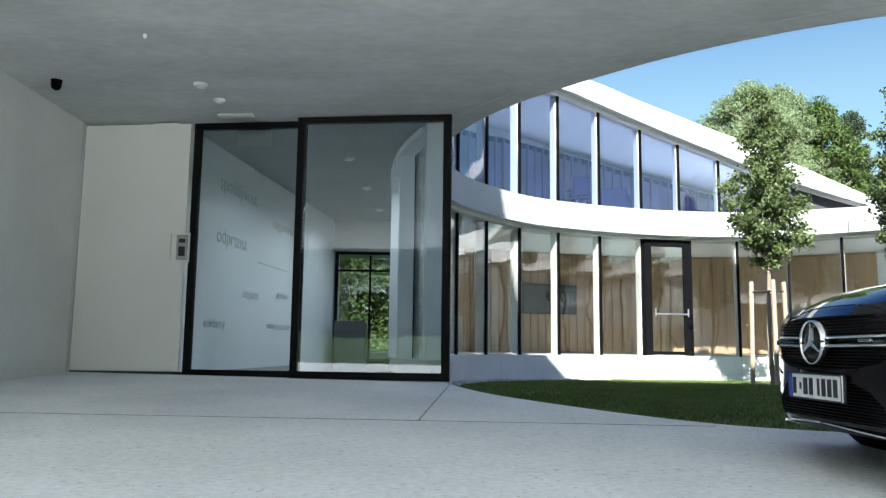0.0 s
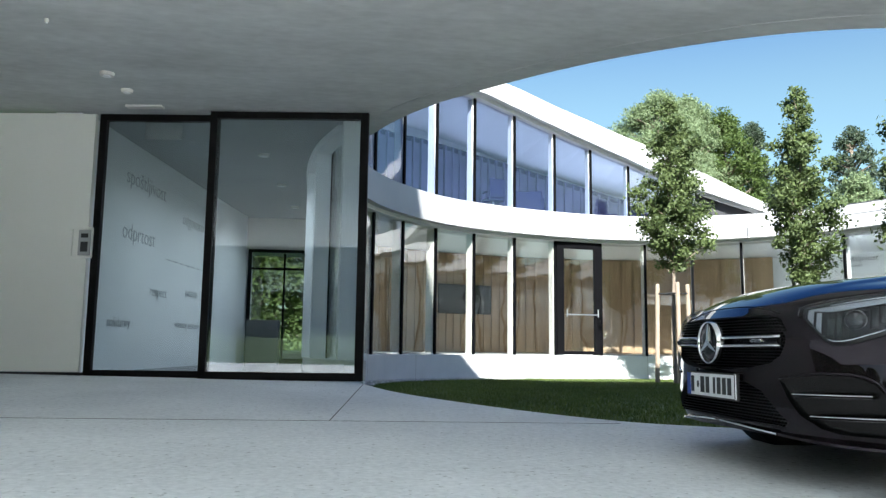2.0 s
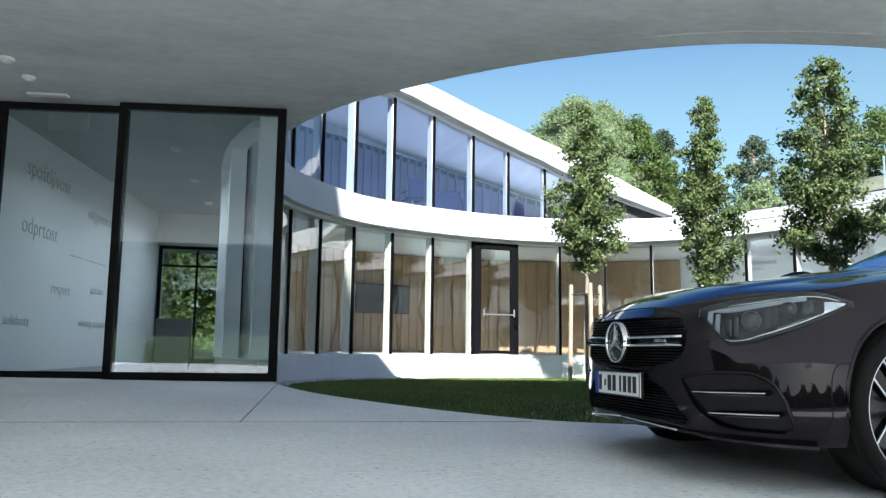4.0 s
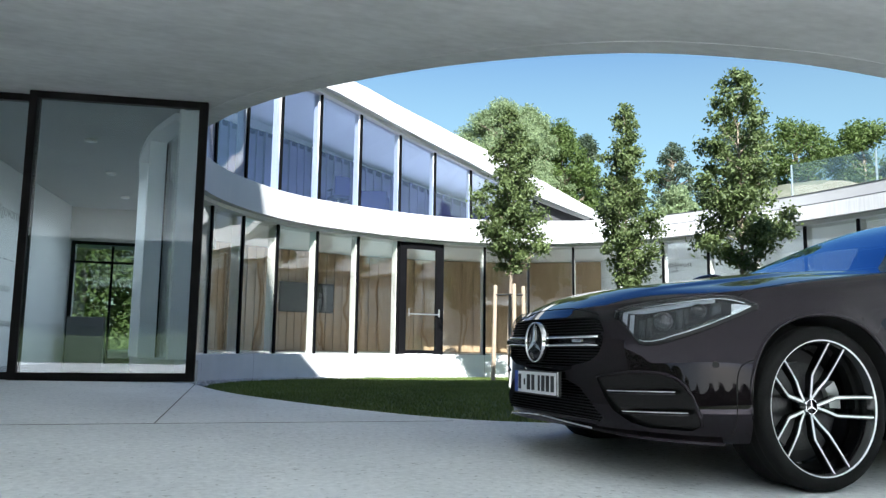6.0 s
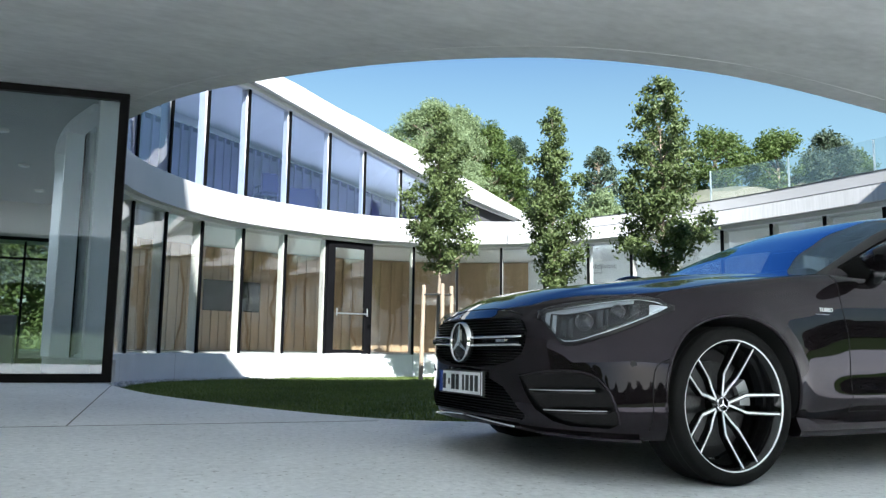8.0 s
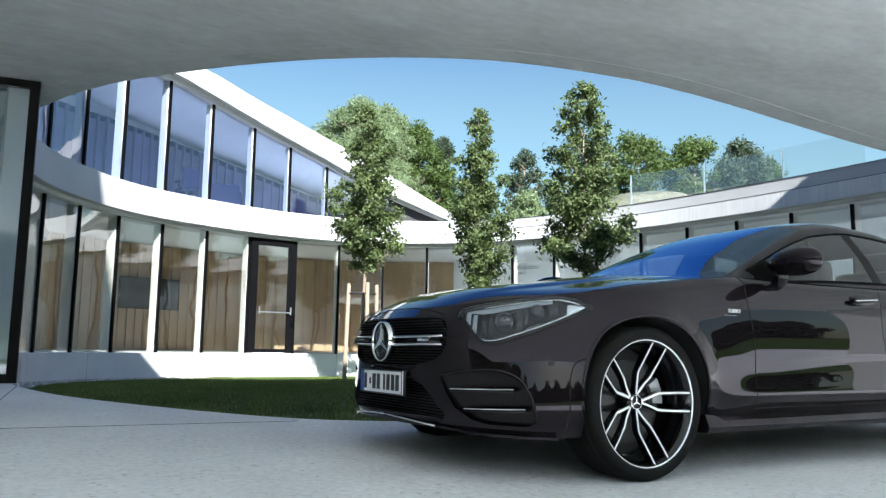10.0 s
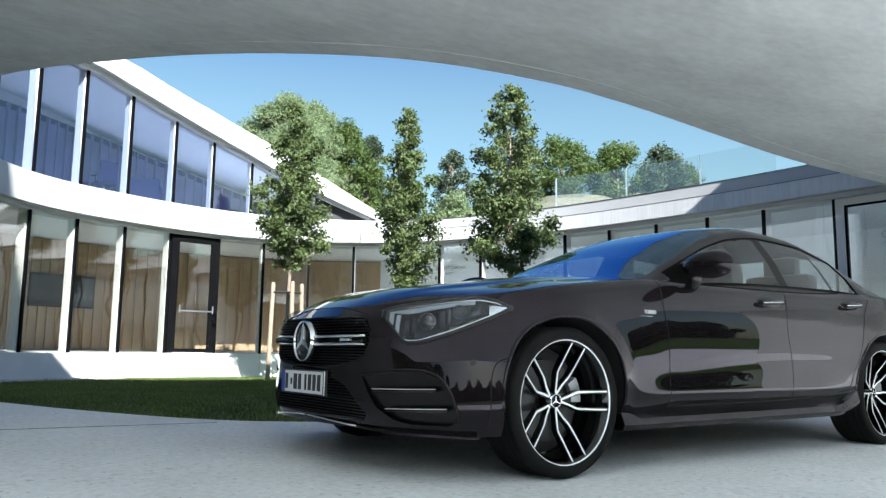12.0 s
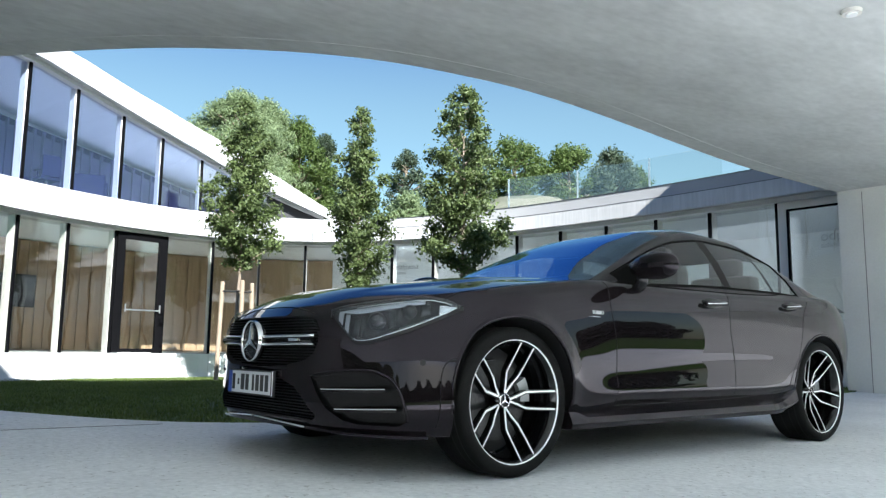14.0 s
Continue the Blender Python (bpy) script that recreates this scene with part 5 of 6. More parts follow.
lower = LOWGR + [(-a, w) for a, w in LOWGR[::-1]]
body.parent = None
cut(body, [poly_cutter(full, Matrix.Identity(4), -1.2, -0.785, MATT), poly_cutter(lower, Matrix.Identity(4), -1.2, -0.79, MATT),
           poly_cutter([(-a, w) for a, w in INTAKE], pose(0, 0, 0, 0, 0, 45), -1.4, -0.875, HOLE), poly_cutter(INTAKE, pose(0, 0, 0, 0, 0, -45), -1.4, -0.875, HOLE)])
body.parent = car
for p in body.data.polygons:
    p.use_smooth = True
body.data.set_sharp_from_angle(angle=radians(34))


def inside(poly, x, y):
    c = False
    for (x0, y0), (x1, y1) in zip(poly, poly[1:] + poly[:1]):
        if (y0 > y) != (y1 > y) and x < (x1 - x0) * (y - y0) / (y1 - y0) + x0:
            c = not c
    return c


def lattice(name, poly, u, step, mat, r):
    """Diamond studs over a flat panel, the panel's outline given in (across, up)."""
    bm = bmesh.new()
    zs = np.arange(min(p[1] for p in poly), max(p[1] for p in poly), step * 0.55)
    for k, z in enumerate(zs):
        for v in np.arange(-0.5, 0.5, step):
            v = v + (k % 2) * step / 2
            if inside(poly, v, z):
                c = bm.verts.new((u - 0.012, v, z))
                q = [bm.verts.new((u, v + dv * r, z + dz * r * 0.62)) for dv, dz in ((1, 0), (0, 1), (-1, 0), (0, -1))]
                for a, b in zip(q, q[1:] + q[:1]):
                    bm.faces.new((c, a, b))
    bmesh.ops.recalc_face_normals(bm, faces=bm.faces)
    return part(name, bm, mat, car)


tagged(lattice("grille_mesh", full, -0.787, 0.024, TRIM, 0.0105), "black diamond grille mesh", kind="stuff")
tagged(lattice("lower_grille_mesh", lower, -0.792, 0.024, TRIM, 0.0105), "black lower grille mesh", kind="stuff")
# bumper beam behind the grille edge
bm = bmesh.new()
tube(bm, [(-0.80 - 0.03 * math.cos(v * 2.6), v, 0.597) for v in np.linspace(-0.47, 0.47, 15)], 0.013, 8, 1.2)
part("grille_blade", bm, TRIM, car)
for side in (-1, 1):
    for z0, z1 in ((0.614, 0.619), (0.578, 0.583)):
        bm = bmesh.new()
        pts = [Vector((-0.872 + 0.26 * max(0, abs(v) - 0.05) ** 1.6, side * v, z0 + (z1 - z0) * (v - 0.08) / 0.39)) for v in np.linspace(0.08, 0.468, 9)]
        tube(bm, pts, 0.0075, 8, 0.9)
        part("grille_bar", bm, CHROME, car, "chrome grille bar", smooth=True)
bm = bmesh.new()
box(bm, -0.832, -0.33, 0.601, 0.012, 0.085, 0.013, 0.002, None)
part("grille_badge", bm, CHROME, car)

# front emblem: ring with three rays over a dark disc
emb = part("front_emblem", lathe(bmesh.new(), [(-0.005, 0.0005), (-0.004, 0.06), (-0.001, 0.086), (0.03, 0.088)], 40), TRIM, car, "dark disc with chrome ring and rays", smooth=True)
emb.matrix_basis = pose(-0.878, 0, 0.594, 0, 0, -90)
bm = bmesh.new()
lathe(bm, [(0.012, 0.098), (-0.009, 0.0975), (-0.013, 0.0945), (-0.009, 0.0900), (0.0, 0.0895)], 48)
bmesh.ops.recalc_face_normals(bm, faces=bm.faces)
part("emblem_ring", bm, CHROME, emb, smooth=True)
for k in range(3):
    bm = bmesh.new()
    blade(bm, [(0.0, k * 2.0944), (0.03, k * 2.0944), (0.088, k * 2.0944)], [0.014, 0.0095, 0.0025], [-0.013, -0.0115, -0.008], -0.002)
    bmesh.ops.recalc_face_normals(bm, faces=bm.faces)
    part("emblem_ray", bm, CHROME, emb)

# number plate with plain bars for its characters
bm = bmesh.new()
box(bm, -0.868, 0, 0.399, 0.014, 0.472, 0.117, 0.004)
part("plate_holder", bm, MATT, car)
bm = bmesh.new()
box(bm, -0.878, 0, 0.400, 0.006, 0.462, 0.110, 0.002)
plate = part("number_plate", bm, PLATEWHITE, car, "white number plate with dark bars")
bm = bmesh.new()
box(bm, -0.8822, 0.212, 0.400, 0.003, 0.034, 0.104)
part("plate_band", bm, PLATEBLUE, plate, "blue strip")
bars_y = [(0.172, 0.034), (0.118, 0.018), (0.072, 0.044), (0.022, 0.038), (-0.042, 0.022), (-0.086, 0.038), (-0.134, 0.038), (-0.182, 0.038)]
for y, w in bars_y:
    bm = bmesh.new()
    h = 0.03 if w < 0.02 else 0.074
    box(bm, -0.8822, y, 0.400, 0.003, w * 0.8, h, 0)
    part("plate_bar", bm, PLATEBLACK, plate)
bm = bmesh.new()
for y0, z0, sy, sz in ((0, 0.4535, 0.456, 0.004), (0, 0.3465, 0.456, 0.004), (0.229, 0.4, 0.004, 0.104), (-0.229, 0.4, 0.004, 0.104)):
    box(bm, -0.8822, y0, z0, 0.003, sy, sz)
part("plate_border", bm, PLATEBLACK, plate)


def corner(a, w, side, off=0.0):
    """A point of the front corner, a metres along the line at 45 degrees."""
    o = Vector((a * 0.7071, side * a * 0.7071, w))
    d = Vector((0.7071, -side * 0.7071, 0))
    hit, nor, _, _ = TREE.ray_cast(o - d * 3, d)
    return hit + nor * off if hit is not None else o - d * 0.9


LAMP_T = keyed([-0.158, -0.107, 0.025, 0.151, 0.255, 0.318, 0.388], [0.712, 0.729, 0.753, 0.772, 0.783, 0.776, 0.751])
LAMP_B = keyed([-0.158, -0.112, -0.068, -0.034, 0.0, 0.097, 0.205, 0.31, 0.388], [0.706, 0.661, 0.614, 0.590, 0.591, 0.617, 0.656, 0.706, 0.747])
LAMPBLACK = material("lamp_housing", (0.012, 0.012, 0.013), 0.3, 0.0, Specular_IOR_Level=0.3)
FROST = material("light_guide", (0.36, 0.37, 0.39), 0.25)
DULL = material("grey_lamp_insert", (0.045, 0.045, 0.048), 0.3, 0.4)
SMOKE = material("smoked_chrome", (0.12, 0.12, 0.125), 0.25, 1.0)
BULB = material("projector_glass", (0.02, 0.02, 0.024), 0.04, 0.0, Specular_IOR_Level=1.0)


def lamp_rows(side, off, grow, a0=-0.158, a1=0.388, lo=0.0, hi=1.0, na=34, nw=9):
    rows_ = []
    for a in np.linspace(a0, a1, na):
        t, b = LAMP_T(a) + grow, LAMP_B(a) - grow
        rows_.append([corner(a, b + (t - b) * (lo + (hi - lo) * k / (nw - 1)), side, off) for k in range(nw)])
    return rows_


for side in (-1, 1):
    into = (0.7, -side * 0.7, 0)
    lamp = part("headlight", sheet(lamp_rows(side, 0.006, 0.010, -0.172, 0.402), 0.02, into), LAMPBLACK, car, "slim clear headlight with dark housing", smooth=True)
    rows_ = []
    part("lamp_frame", sheet(lamp_rows(side, 0.008, 0.009, -0.166, -0.150), 0.02, into), TRIM, lamp)
    part("light_guide", sheet(lamp_rows(side, 0.011, -0.004, -0.128, -0.106, 0.02, 0.86, 5, 6), 0.006, into), FROST, lamp, "frosted daytime light guide", smooth=True)
    part("light_strip", sheet(lamp_rows(side, 0.011, -0.006, -0.128, 0.24, 0.80, 0.95, 30, 3), 0.006, into), FROST, lamp, "frosted strip along the lamp's top", smooth=True)
    part("lower_reflector", sheet(lamp_rows(side, 0.011, -0.004, 0.14, 0.285, 0.03, 0.14, 14, 3), 0.006, into), SMOKE, lamp, smooth=True)
    part("reflector", sheet(lamp_rows(side, 0.011, -0.006, 0.30, 0.372, 0.04, 0.72, 12, 5), 0.006, into), CHROME, lamp, smooth=True)
    for a, w, r in ((0.045, 0.676, 0.036), (0.178, 0.720, 0.029)):
        c = corner(a, w, side, 0.014)
        out = Vector((-0.7071, side * 0.7071, 0))
        turn = pose(c.x, c.y, c.z, 0, 0, math.degrees(math.atan2(out.y, out.x)) + 90)
        bm = bmesh.new()
        lathe(bm, [(0.004, r * 1.12), (-0.008, r * 1.08), (-0.006, r * 0.92), (0.004, r * 0.86)], 32)
        bmesh.ops.recalc_face_normals(bm, faces=bm.faces)
        bmesh.ops.transform(bm, matrix=turn, verts=bm.verts)
        part("lens_ring", bm, SMOKE, lamp, "smoked chrome ring", smooth=True)
        bm = bmesh.new()
        lathe(bm, [(0.002, r * 0.92), (-0.006, r * 0.75), (-0.012, r * 0.4), (-0.014, 0.0005)], 28)
        bmesh.ops.recalc_face_normals(bm, faces=bm.faces)
        bmesh.ops.transform(bm, matrix=turn, verts=bm.verts)
        part("projector_lens", bm, BULB, lamp, "dark glossy projector lens", smooth=True)
    for a0, a1, lo, hi in ((-0.052, -0.030, 0.12, 0.60), (-0.020, -0.004, 0.10, 0.66), (0.094, 0.118, 0.16, 0.72), (0.126, 0.140, 0.24, 0.74), (0.222, 0.262, 0.30, 0.78), (0.004, 0.12, 0.70, 0.76)):
        part("lamp_insert", sheet(lamp_rows(side, 0.010, -0.006, a0, a1, lo, hi, 4, 3), 0.006, into), DULL, lamp, "grey lamp insert", smooth=True)
    part("inner_guide", sheet(lamp_rows(side, 0.011, -0.004, -0.094, -0.076, 0.0, 0.74, 4, 5), 0.006, into), FROST, lamp, smooth=True)
    for f_, nm in ((LAMP_T, "upper_trim"), (LAMP_B, "lower_trim")):
        bm = bmesh.new()
        tube(bm, [corner(a, f_(a) + (-0.008 if f_ is LAMP_T else 0.007), side, 0.011) for a in np.linspace(-0.05, 0.35, 24)], 0.0026, 6)
        part(nm, bm, CHROME, lamp, "thin chrome lamp edge", smooth=True)
    cover = part("lamp_cover", sheet(lamp_rows(side, 0.030, 0.0), 0.004, into), LENS, lamp, smooth=True)
    cover.visible_shadow = False
    # intake blades
    for a0, a1, w0, w1 in ((-0.20, 0.095, 0.389, 0.396), (-0.13, 0.145, 0.307, 0.314)):
        rows_ = []
        pts = []
        for a in np.linspace(a0, a1, 12):
            w = w0 + (w1 - w0) * (a - a0) / (a1 - a0)
            p = corner(a, w, side, -0.004)
            d = Vector((0.7071, -side * 0.7071, 0))
            rows_.append([p, p + d * 0.07, p + d * 0.07 + Vector((0, 0, -0.012)), p + Vector((0, 0, -0.008))])
            pts.append(p + Vector((0, 0, 0.0005)))
        fin = part("intake_fin", sheet(rows_, 0.003, (0, 0, -1)), TRIM, car)
        bm = bmesh.new()
        tube(bm, pts, 0.0021, 6)
        part("fin_edge", bm, CHROME, fin, "thin chrome edge")

# front lip and its bright strip
def lip_point(t, out, z):
    """Along the nose from the middle (0) to the wheel arch (1)."""
    a = t * 1.23
    p = 2.0 / 2.35
    u = NOSE + 0.03 + 0.66 * (1 - math.cos(a) ** p)
    v = wide(u) * 0.93 * math.sin(a) ** p
    nx, ny = -math.cos(a), math.sin(a)
    return Vector((u + nx * out, v + ny * out, z))


def lip_lift(t):
    k = max(0.0, 1 - t / 0.7)
    return 0.024 * k * k * (3 - 2 * k), 0.018 * k


for side in (-1, 1):
    rows_ = []
    for t in np.linspace(0, 1, 22):
        up, back = lip_lift(t)
        q = [lip_point(t, -0.05, 0.235 - 0.02 * t + up), lip_point(t, 0.024 - back, 0.226 - 0.028 * t + up), lip_point(t, 0.030 - back, 0.216 - 0.028 * t + up), lip_point(t, -0.05, 0.200 - 0.02 * t + up)]
        rows_.append([Vector((p.x, side * p.y, p.z)) for p in q])
    lip = part("front_lip", sheet(rows_, 0.002, (0.3, 0, 0)), PAINT, car)
    bm = bmesh.new()
    pts = [lip_point(t, 0.029 - lip_lift(t)[1], 0.2225 - 0.028 * t + lip_lift(t)[0]) for t in np.linspace(0, 0.36, 12)]
    tube(bm, [Vector((p.x, side * p.y, p.z)) for p in pts], 0.0045, 6)
    part("lip_strip", bm, CHROME, lip, "bright strip on the lip", smooth=True)

# side skirts, shut lines, handles, mirrors
LINES = [[(0.715, 0.945), (0.69, 0.86), (0.688, 0.77), (0.712, 0.64), (0.72, 0.5), (0.72, 0.303)],
         [(1.87, 0.965), (1.825, 0.85), (1.805, 0.72), (1.83, 0.6), (1.85, 0.5), (1.832, 0.316)],
         [(2.86, 0.955), (2.78, 0.9), (2.715, 0.83), (2.66, 0.7), (2.61, 0.58), (2.535, 0.47), (2.50, 0.39)],
         [(0.72, 0.303), (1.2, 0.306), (1.83, 0.316), (2.3, 0.345), (2.50, 0.39)],
         [(-0.345, 0.53), (-0.385, 0.515), (-0.412, 0.48), (-0.428, 0.4), (-0.43, 0.3), (-0.428, 0.237)]]


def smooth_line(pts, n=6):
    return [(v.x, v.y) for v in spline(pts, n)]


for side in (-1, 1):
    for line in LINES:
        bm = bmesh.new()
        tube(bm, [on_side(u, w, -0.0008, side) for u, w in smooth_line(line)], 0.0030, 6)
        part("shut_line", bm, GAP, car)
    bm = bmesh.new()
    tube(bm, [on_top(u, side * v, -0.001) for u, v in smooth_line([(-0.47, 0.775), (-0.2, 0.80), (0.2, 0.80), (0.6, 0.77), (0.72, 0.745)])], 0.0030, 6)
    part("shut_line", bm, GAP, car)
    bm = bmesh.new()
    loops = []
    for u in np.linspace(0.345, 2.56, 36):
        k, f = max(0, (u - 2.25) / 0.31), max(0, (0.47 - u) / 0.118)
        top = 0.272 + 0.02 * (u - 0.4) / 2 + 0.085 * k ** 2 + 0.012 * min(1.0, f)
        out = 0.938 - 0.01 * k
        foot = 0.012 * u / 2 + 0.055 * k ** 2
        loops.append([bm.verts.new(q) for q in (on_side(u, top, 0.001, side) if f == 0 else Vector((u, side * 0.914, top)), (u, side * (out - 0.016), top - 0.020), (u, side * out, 0.224 + foot), (u, side * (out - 0.004), 0.212 + foot), (u, side * (out - 0.014), 0.197 + foot), (u, side * 0.78, 0.195 + foot), (u, side * 0.78, top - 0.01))])
    for p, q in zip(loops, loops[1:]):
        for i in range(7):
            bm.faces.new((p[i], p[(i + 1) % 7], q[(i + 1) % 7], q[i]))
    bm.faces.new(loops[0][::-1])
    bm.faces.new(loops[-1])
    bmesh.ops.recalc_face_normals(bm, faces=bm.faces)
    part("side_skirt", bm, PAINT, car)
    for u, w, s in ((1.655, 0.872, 1.0), (2.59, 0.902, 0.9)):
        p = on_side(u, w, 0.0, side)
        bm = bmesh.new()
        bmesh.ops.create_uvsphere(bm, u_segments=24, v_segments=12, radius=1.0, matrix=Matrix.Translation(p) @ Matrix.Diagonal((0.112 * s, 0.007, 0.040 * s, 1)))
        cup = part("handle_recess", bm, TRIM, car, smooth=True)
        bm = bmesh.new()
        pts = [p + Vector((x * s, side * (0.018 + 0.022 * (1 - (x / 0.115) ** 2)), 0.004 + 0.006 * x / 0.1)) for x in np.linspace(-0.108, 0.108, 11)]
        tube(bm, pts, 0.0145 * s, 10)
        grip = part("door_handle", bm, PAINT, car, "body-coloured grip with chrome edge", smooth=True)
        bm = bmesh.new()
        tube(bm, [q + Vector((0, side * 0.0135, 0.0)) for q in pts], 0.0036, 6)
        part("handle_strip", bm, CHROME, grip, smooth=True)
    # mirror
    mir = new("door_mirror")
    mir.parent = car
    bm = bmesh.new()
    bmesh.ops.create_uvsphere(bm, u_segments=28, v_segments=18, radius=1.0)
    for v in bm.verts:
        x, y, z = v.co
        sx = abs(x) ** 0.8 * (1 if x > 0 else -1)
        v.co = Vector((sx * (0.075 if x < 0 else 0.05), y * 0.162, (abs(z) ** 0.85 * (1 if z > 0 else -1)) * (0.071 - 0.012 * y)))
    bmesh.ops.transform(bm, matrix=pose(0.925, side * 1.0, 1.03, 0, 0, side * 8), verts=bm.verts)
    part("mirror_housing", bm, PAINT, mir, smooth=True)
    bm = bmesh.new()
    tube(bm, [Vector((0.872 + 0.35 * (abs(y) - 0.98) ** 2 * 8, side * abs(y), 1.020 + 0.04 * (abs(y) - 0.93))) for y in np.linspace(0.93, 1.135, 12)], 0.006, 6)
    part("indicator_strip", bm, CHROME, mir, smooth=True)
    bm = bmesh.new()
    tube(bm, [Vector((0.965, side * 0.845, 0.915)), Vector((0.96, side * 0.875, 0.93)), Vector((0.95, side * 0.90, 0.955)), Vector((0.94, side * 0.92, 0.995))], 0.036, 12, 0.75)
    part("mirror_arm", bm, TRIM, mir, smooth=True)
    # parking sensor
    bm = bmesh.new()
    c = on_side(-0.49, 0.509, 0.0, side)
    n = Vector((-0.45, side * 0.9, 0)).normalized()
    rod(bm, c - n * 0.01, c + n * 0.002, 0.014, 0.0135, 20)
    part("parking_sensor", bm, MATT, car)
bm = bmesh.new()
tube(bm, [on_top(u, v, 0.0) for u, v in [(-0.765, y) for y in np.linspace(-0.40, 0.40, 15)]], 0.003, 6)
part("shut_line", bm, GAP, car)
p = on_side(0.53, 0.762, 0.002, -1)
words("model_badge", "TURBO", 0.027, pose(p.x, p.y, p.z, 90, 0, 0), PLATEWHITE, 0.002, parent=car)
bm = bmesh.new()
tube(bm, [on_side(u, 0.750, 0.002, -1) for u in (0.50, 0.54, 0.59)], 0.002, 6)
part("badge_bar", bm, CHROME, car)
# cowl and wipers at the base of the windscreen
for v0, v1 in ((-0.62, 0.02), (-0.05, 0.6)):
    bm = bmesh.new()
    pts = [Vector((0.66 + 0.05 * abs(t - 0.5), v0 + (v1 - v0) * t, 0.0)) for t in np.linspace(0, 1, 8)]
    tube(bm, [Vector((q.x, q.y, belt(q.x) + crown(q.x) * (1 - (q.y / 0.78) ** 2) - 0.002)) for q in pts], 0.006, 6)
    part("wiper", bm, MATT, car)

# rolled lips of the wheel arches and the ridge over the side intakes
for side in (-1, 1):
    for u0 in (AXLE_F, AXLE_R):
        pts = []
        for k in range(33):
            a = math.radians(-8 + 196 * k / 32)
            x, z = u0 + math.cos(a) * 0.377, HUB_Z + 0.01 + math.sin(a) * 0.377
            if z > low(x) + 0.02:
                q = on_side(x, z, 0.0, side)
                pts.append(Vector((q.x, q.y - side * 0.004, q.z)))
        bm = bmesh.new()
        tube(bm, pts, 0.0095, 8)
        part("wheel_arch_lip", bm, PAINT, car, smooth=True)
    pts = [corner(a, w, side, 0.001) for a, w in smooth_line([(-0.25, 0.447), (-0.15, 0.467), (-0.05, 0.475), (0.044, 0.471), (0.112, 0.444), (0.157, 0.388), (0.189, 0.306), (0.193, 0.262)])]
    bm = bmesh.new()
    tube(bm, pts, 0.006, 8)
    part("intake_surround", bm, PAINT, car, smooth=True)

# ---- woods behind the house and round the grounds ----
far_tree("pine_tree", 18.0, 44.5, -0.5, 16.5, 3.9, 110000, 0.085, PINELEAF, 11, "broad light green pine beyond the roof", (0.42, 0.97), 0.05)
far_tree("pine_tree", 20.8, 46.5, -0.5, 17.2, 3.0, 76000, 0.085, PINELEAF, 12, "broad light green pine beyond the roof", (0.45, 0.97), 0.05)
far_tree("oak_tree", 23.0, 46.0, -0.5, 16.4, 3.0, 34000, 0.13, OAKLEAF, 13, "dark green leafy tree beyond the roof", (0.2, 0.97), 0.3)
far_tree("fir_tree", 27.4, 50.5, -0.5, 16.6, 2.2, 22000, 0.125, FIRLEAF, 14, "slim dark conifer beyond the roof", (0.25, 1.0), 0.7)
far_tree("pine_tree", 32.0, 53.0, -0.5, 15.0, 2.8, 15000, 0.14, FIRLEAF, 15, "thin grey-green pine beyond the roof", (0.3, 0.97), 0.4)
far_tree("pine_tree", 36.6, 53.0, -0.5, 18.2, 2.4, 12000, 0.13, FIRLEAF, 16, "tall thin pine with open crown beyond the roof", (0.35, 0.97), 0.2)
far_tree("oak_tree", 29.5, 42.5, -0.5, 11.5, 3.0, 20000, 0.13, PINELEAF, 17, "light green bushy tree beyond the low wing", (0.2, 0.97), 0.3)
for k, (x, y, h, r) in enumerate(((40.5, 50.0, 17.0, 3.3), (44.5, 48.0, 17.6, 3.6), (47.5, 44.5, 16.6, 3.4), (50.5, 42.5, 16.2, 3.3), (52.6, 42.0, 15.2, 2.7), (33.5, 47.0, 10.0, 3.0), (38.0, 46.0, 11.0, 3.2))):
    far_tree("oak_tree", x, y, -0.5, h * 1.13, r * 1.25, 22000, 0.155, OAKLEAF if k % 3 else FIRLEAF, 20 + k, "dense green woodland tree beyond the terrace", (0.2, 0.97), 0.2)
for k, (x, y, h, r) in enumerate(((-9.5, 43, 11.5, 3.8), (-5.9, 42, 10.5, 3.6), (-2.6, 43, 11.0, 3.7), (0.9, 44, 11.5, 3.7))):
    far_tree("garden_tree", x, y, -0.45, h, r, 14000, 0.17, OAKLEAF, 40 + k, "sunlit green garden tree behind the lobby", (0.05, 0.97), 0.2)
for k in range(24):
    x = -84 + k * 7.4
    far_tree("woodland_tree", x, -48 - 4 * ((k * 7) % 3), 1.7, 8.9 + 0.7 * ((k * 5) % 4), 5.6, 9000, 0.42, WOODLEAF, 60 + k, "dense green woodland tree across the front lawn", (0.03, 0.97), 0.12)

# unseen tree row added in the west to darken the car's reflections
for k in range(13):
    far_tree("woodland_tree", -31 - 3 * (k % 2), -36 + k * 4.6, -0.45, 11.0 + 0.9 * ((k * 3) % 4), 4.6, 8000, 0.36, OAKLEAF, 90 + k, "unseen woodland tree west of the drive, added to darken reflections", (0.03, 0.97), 0.12)

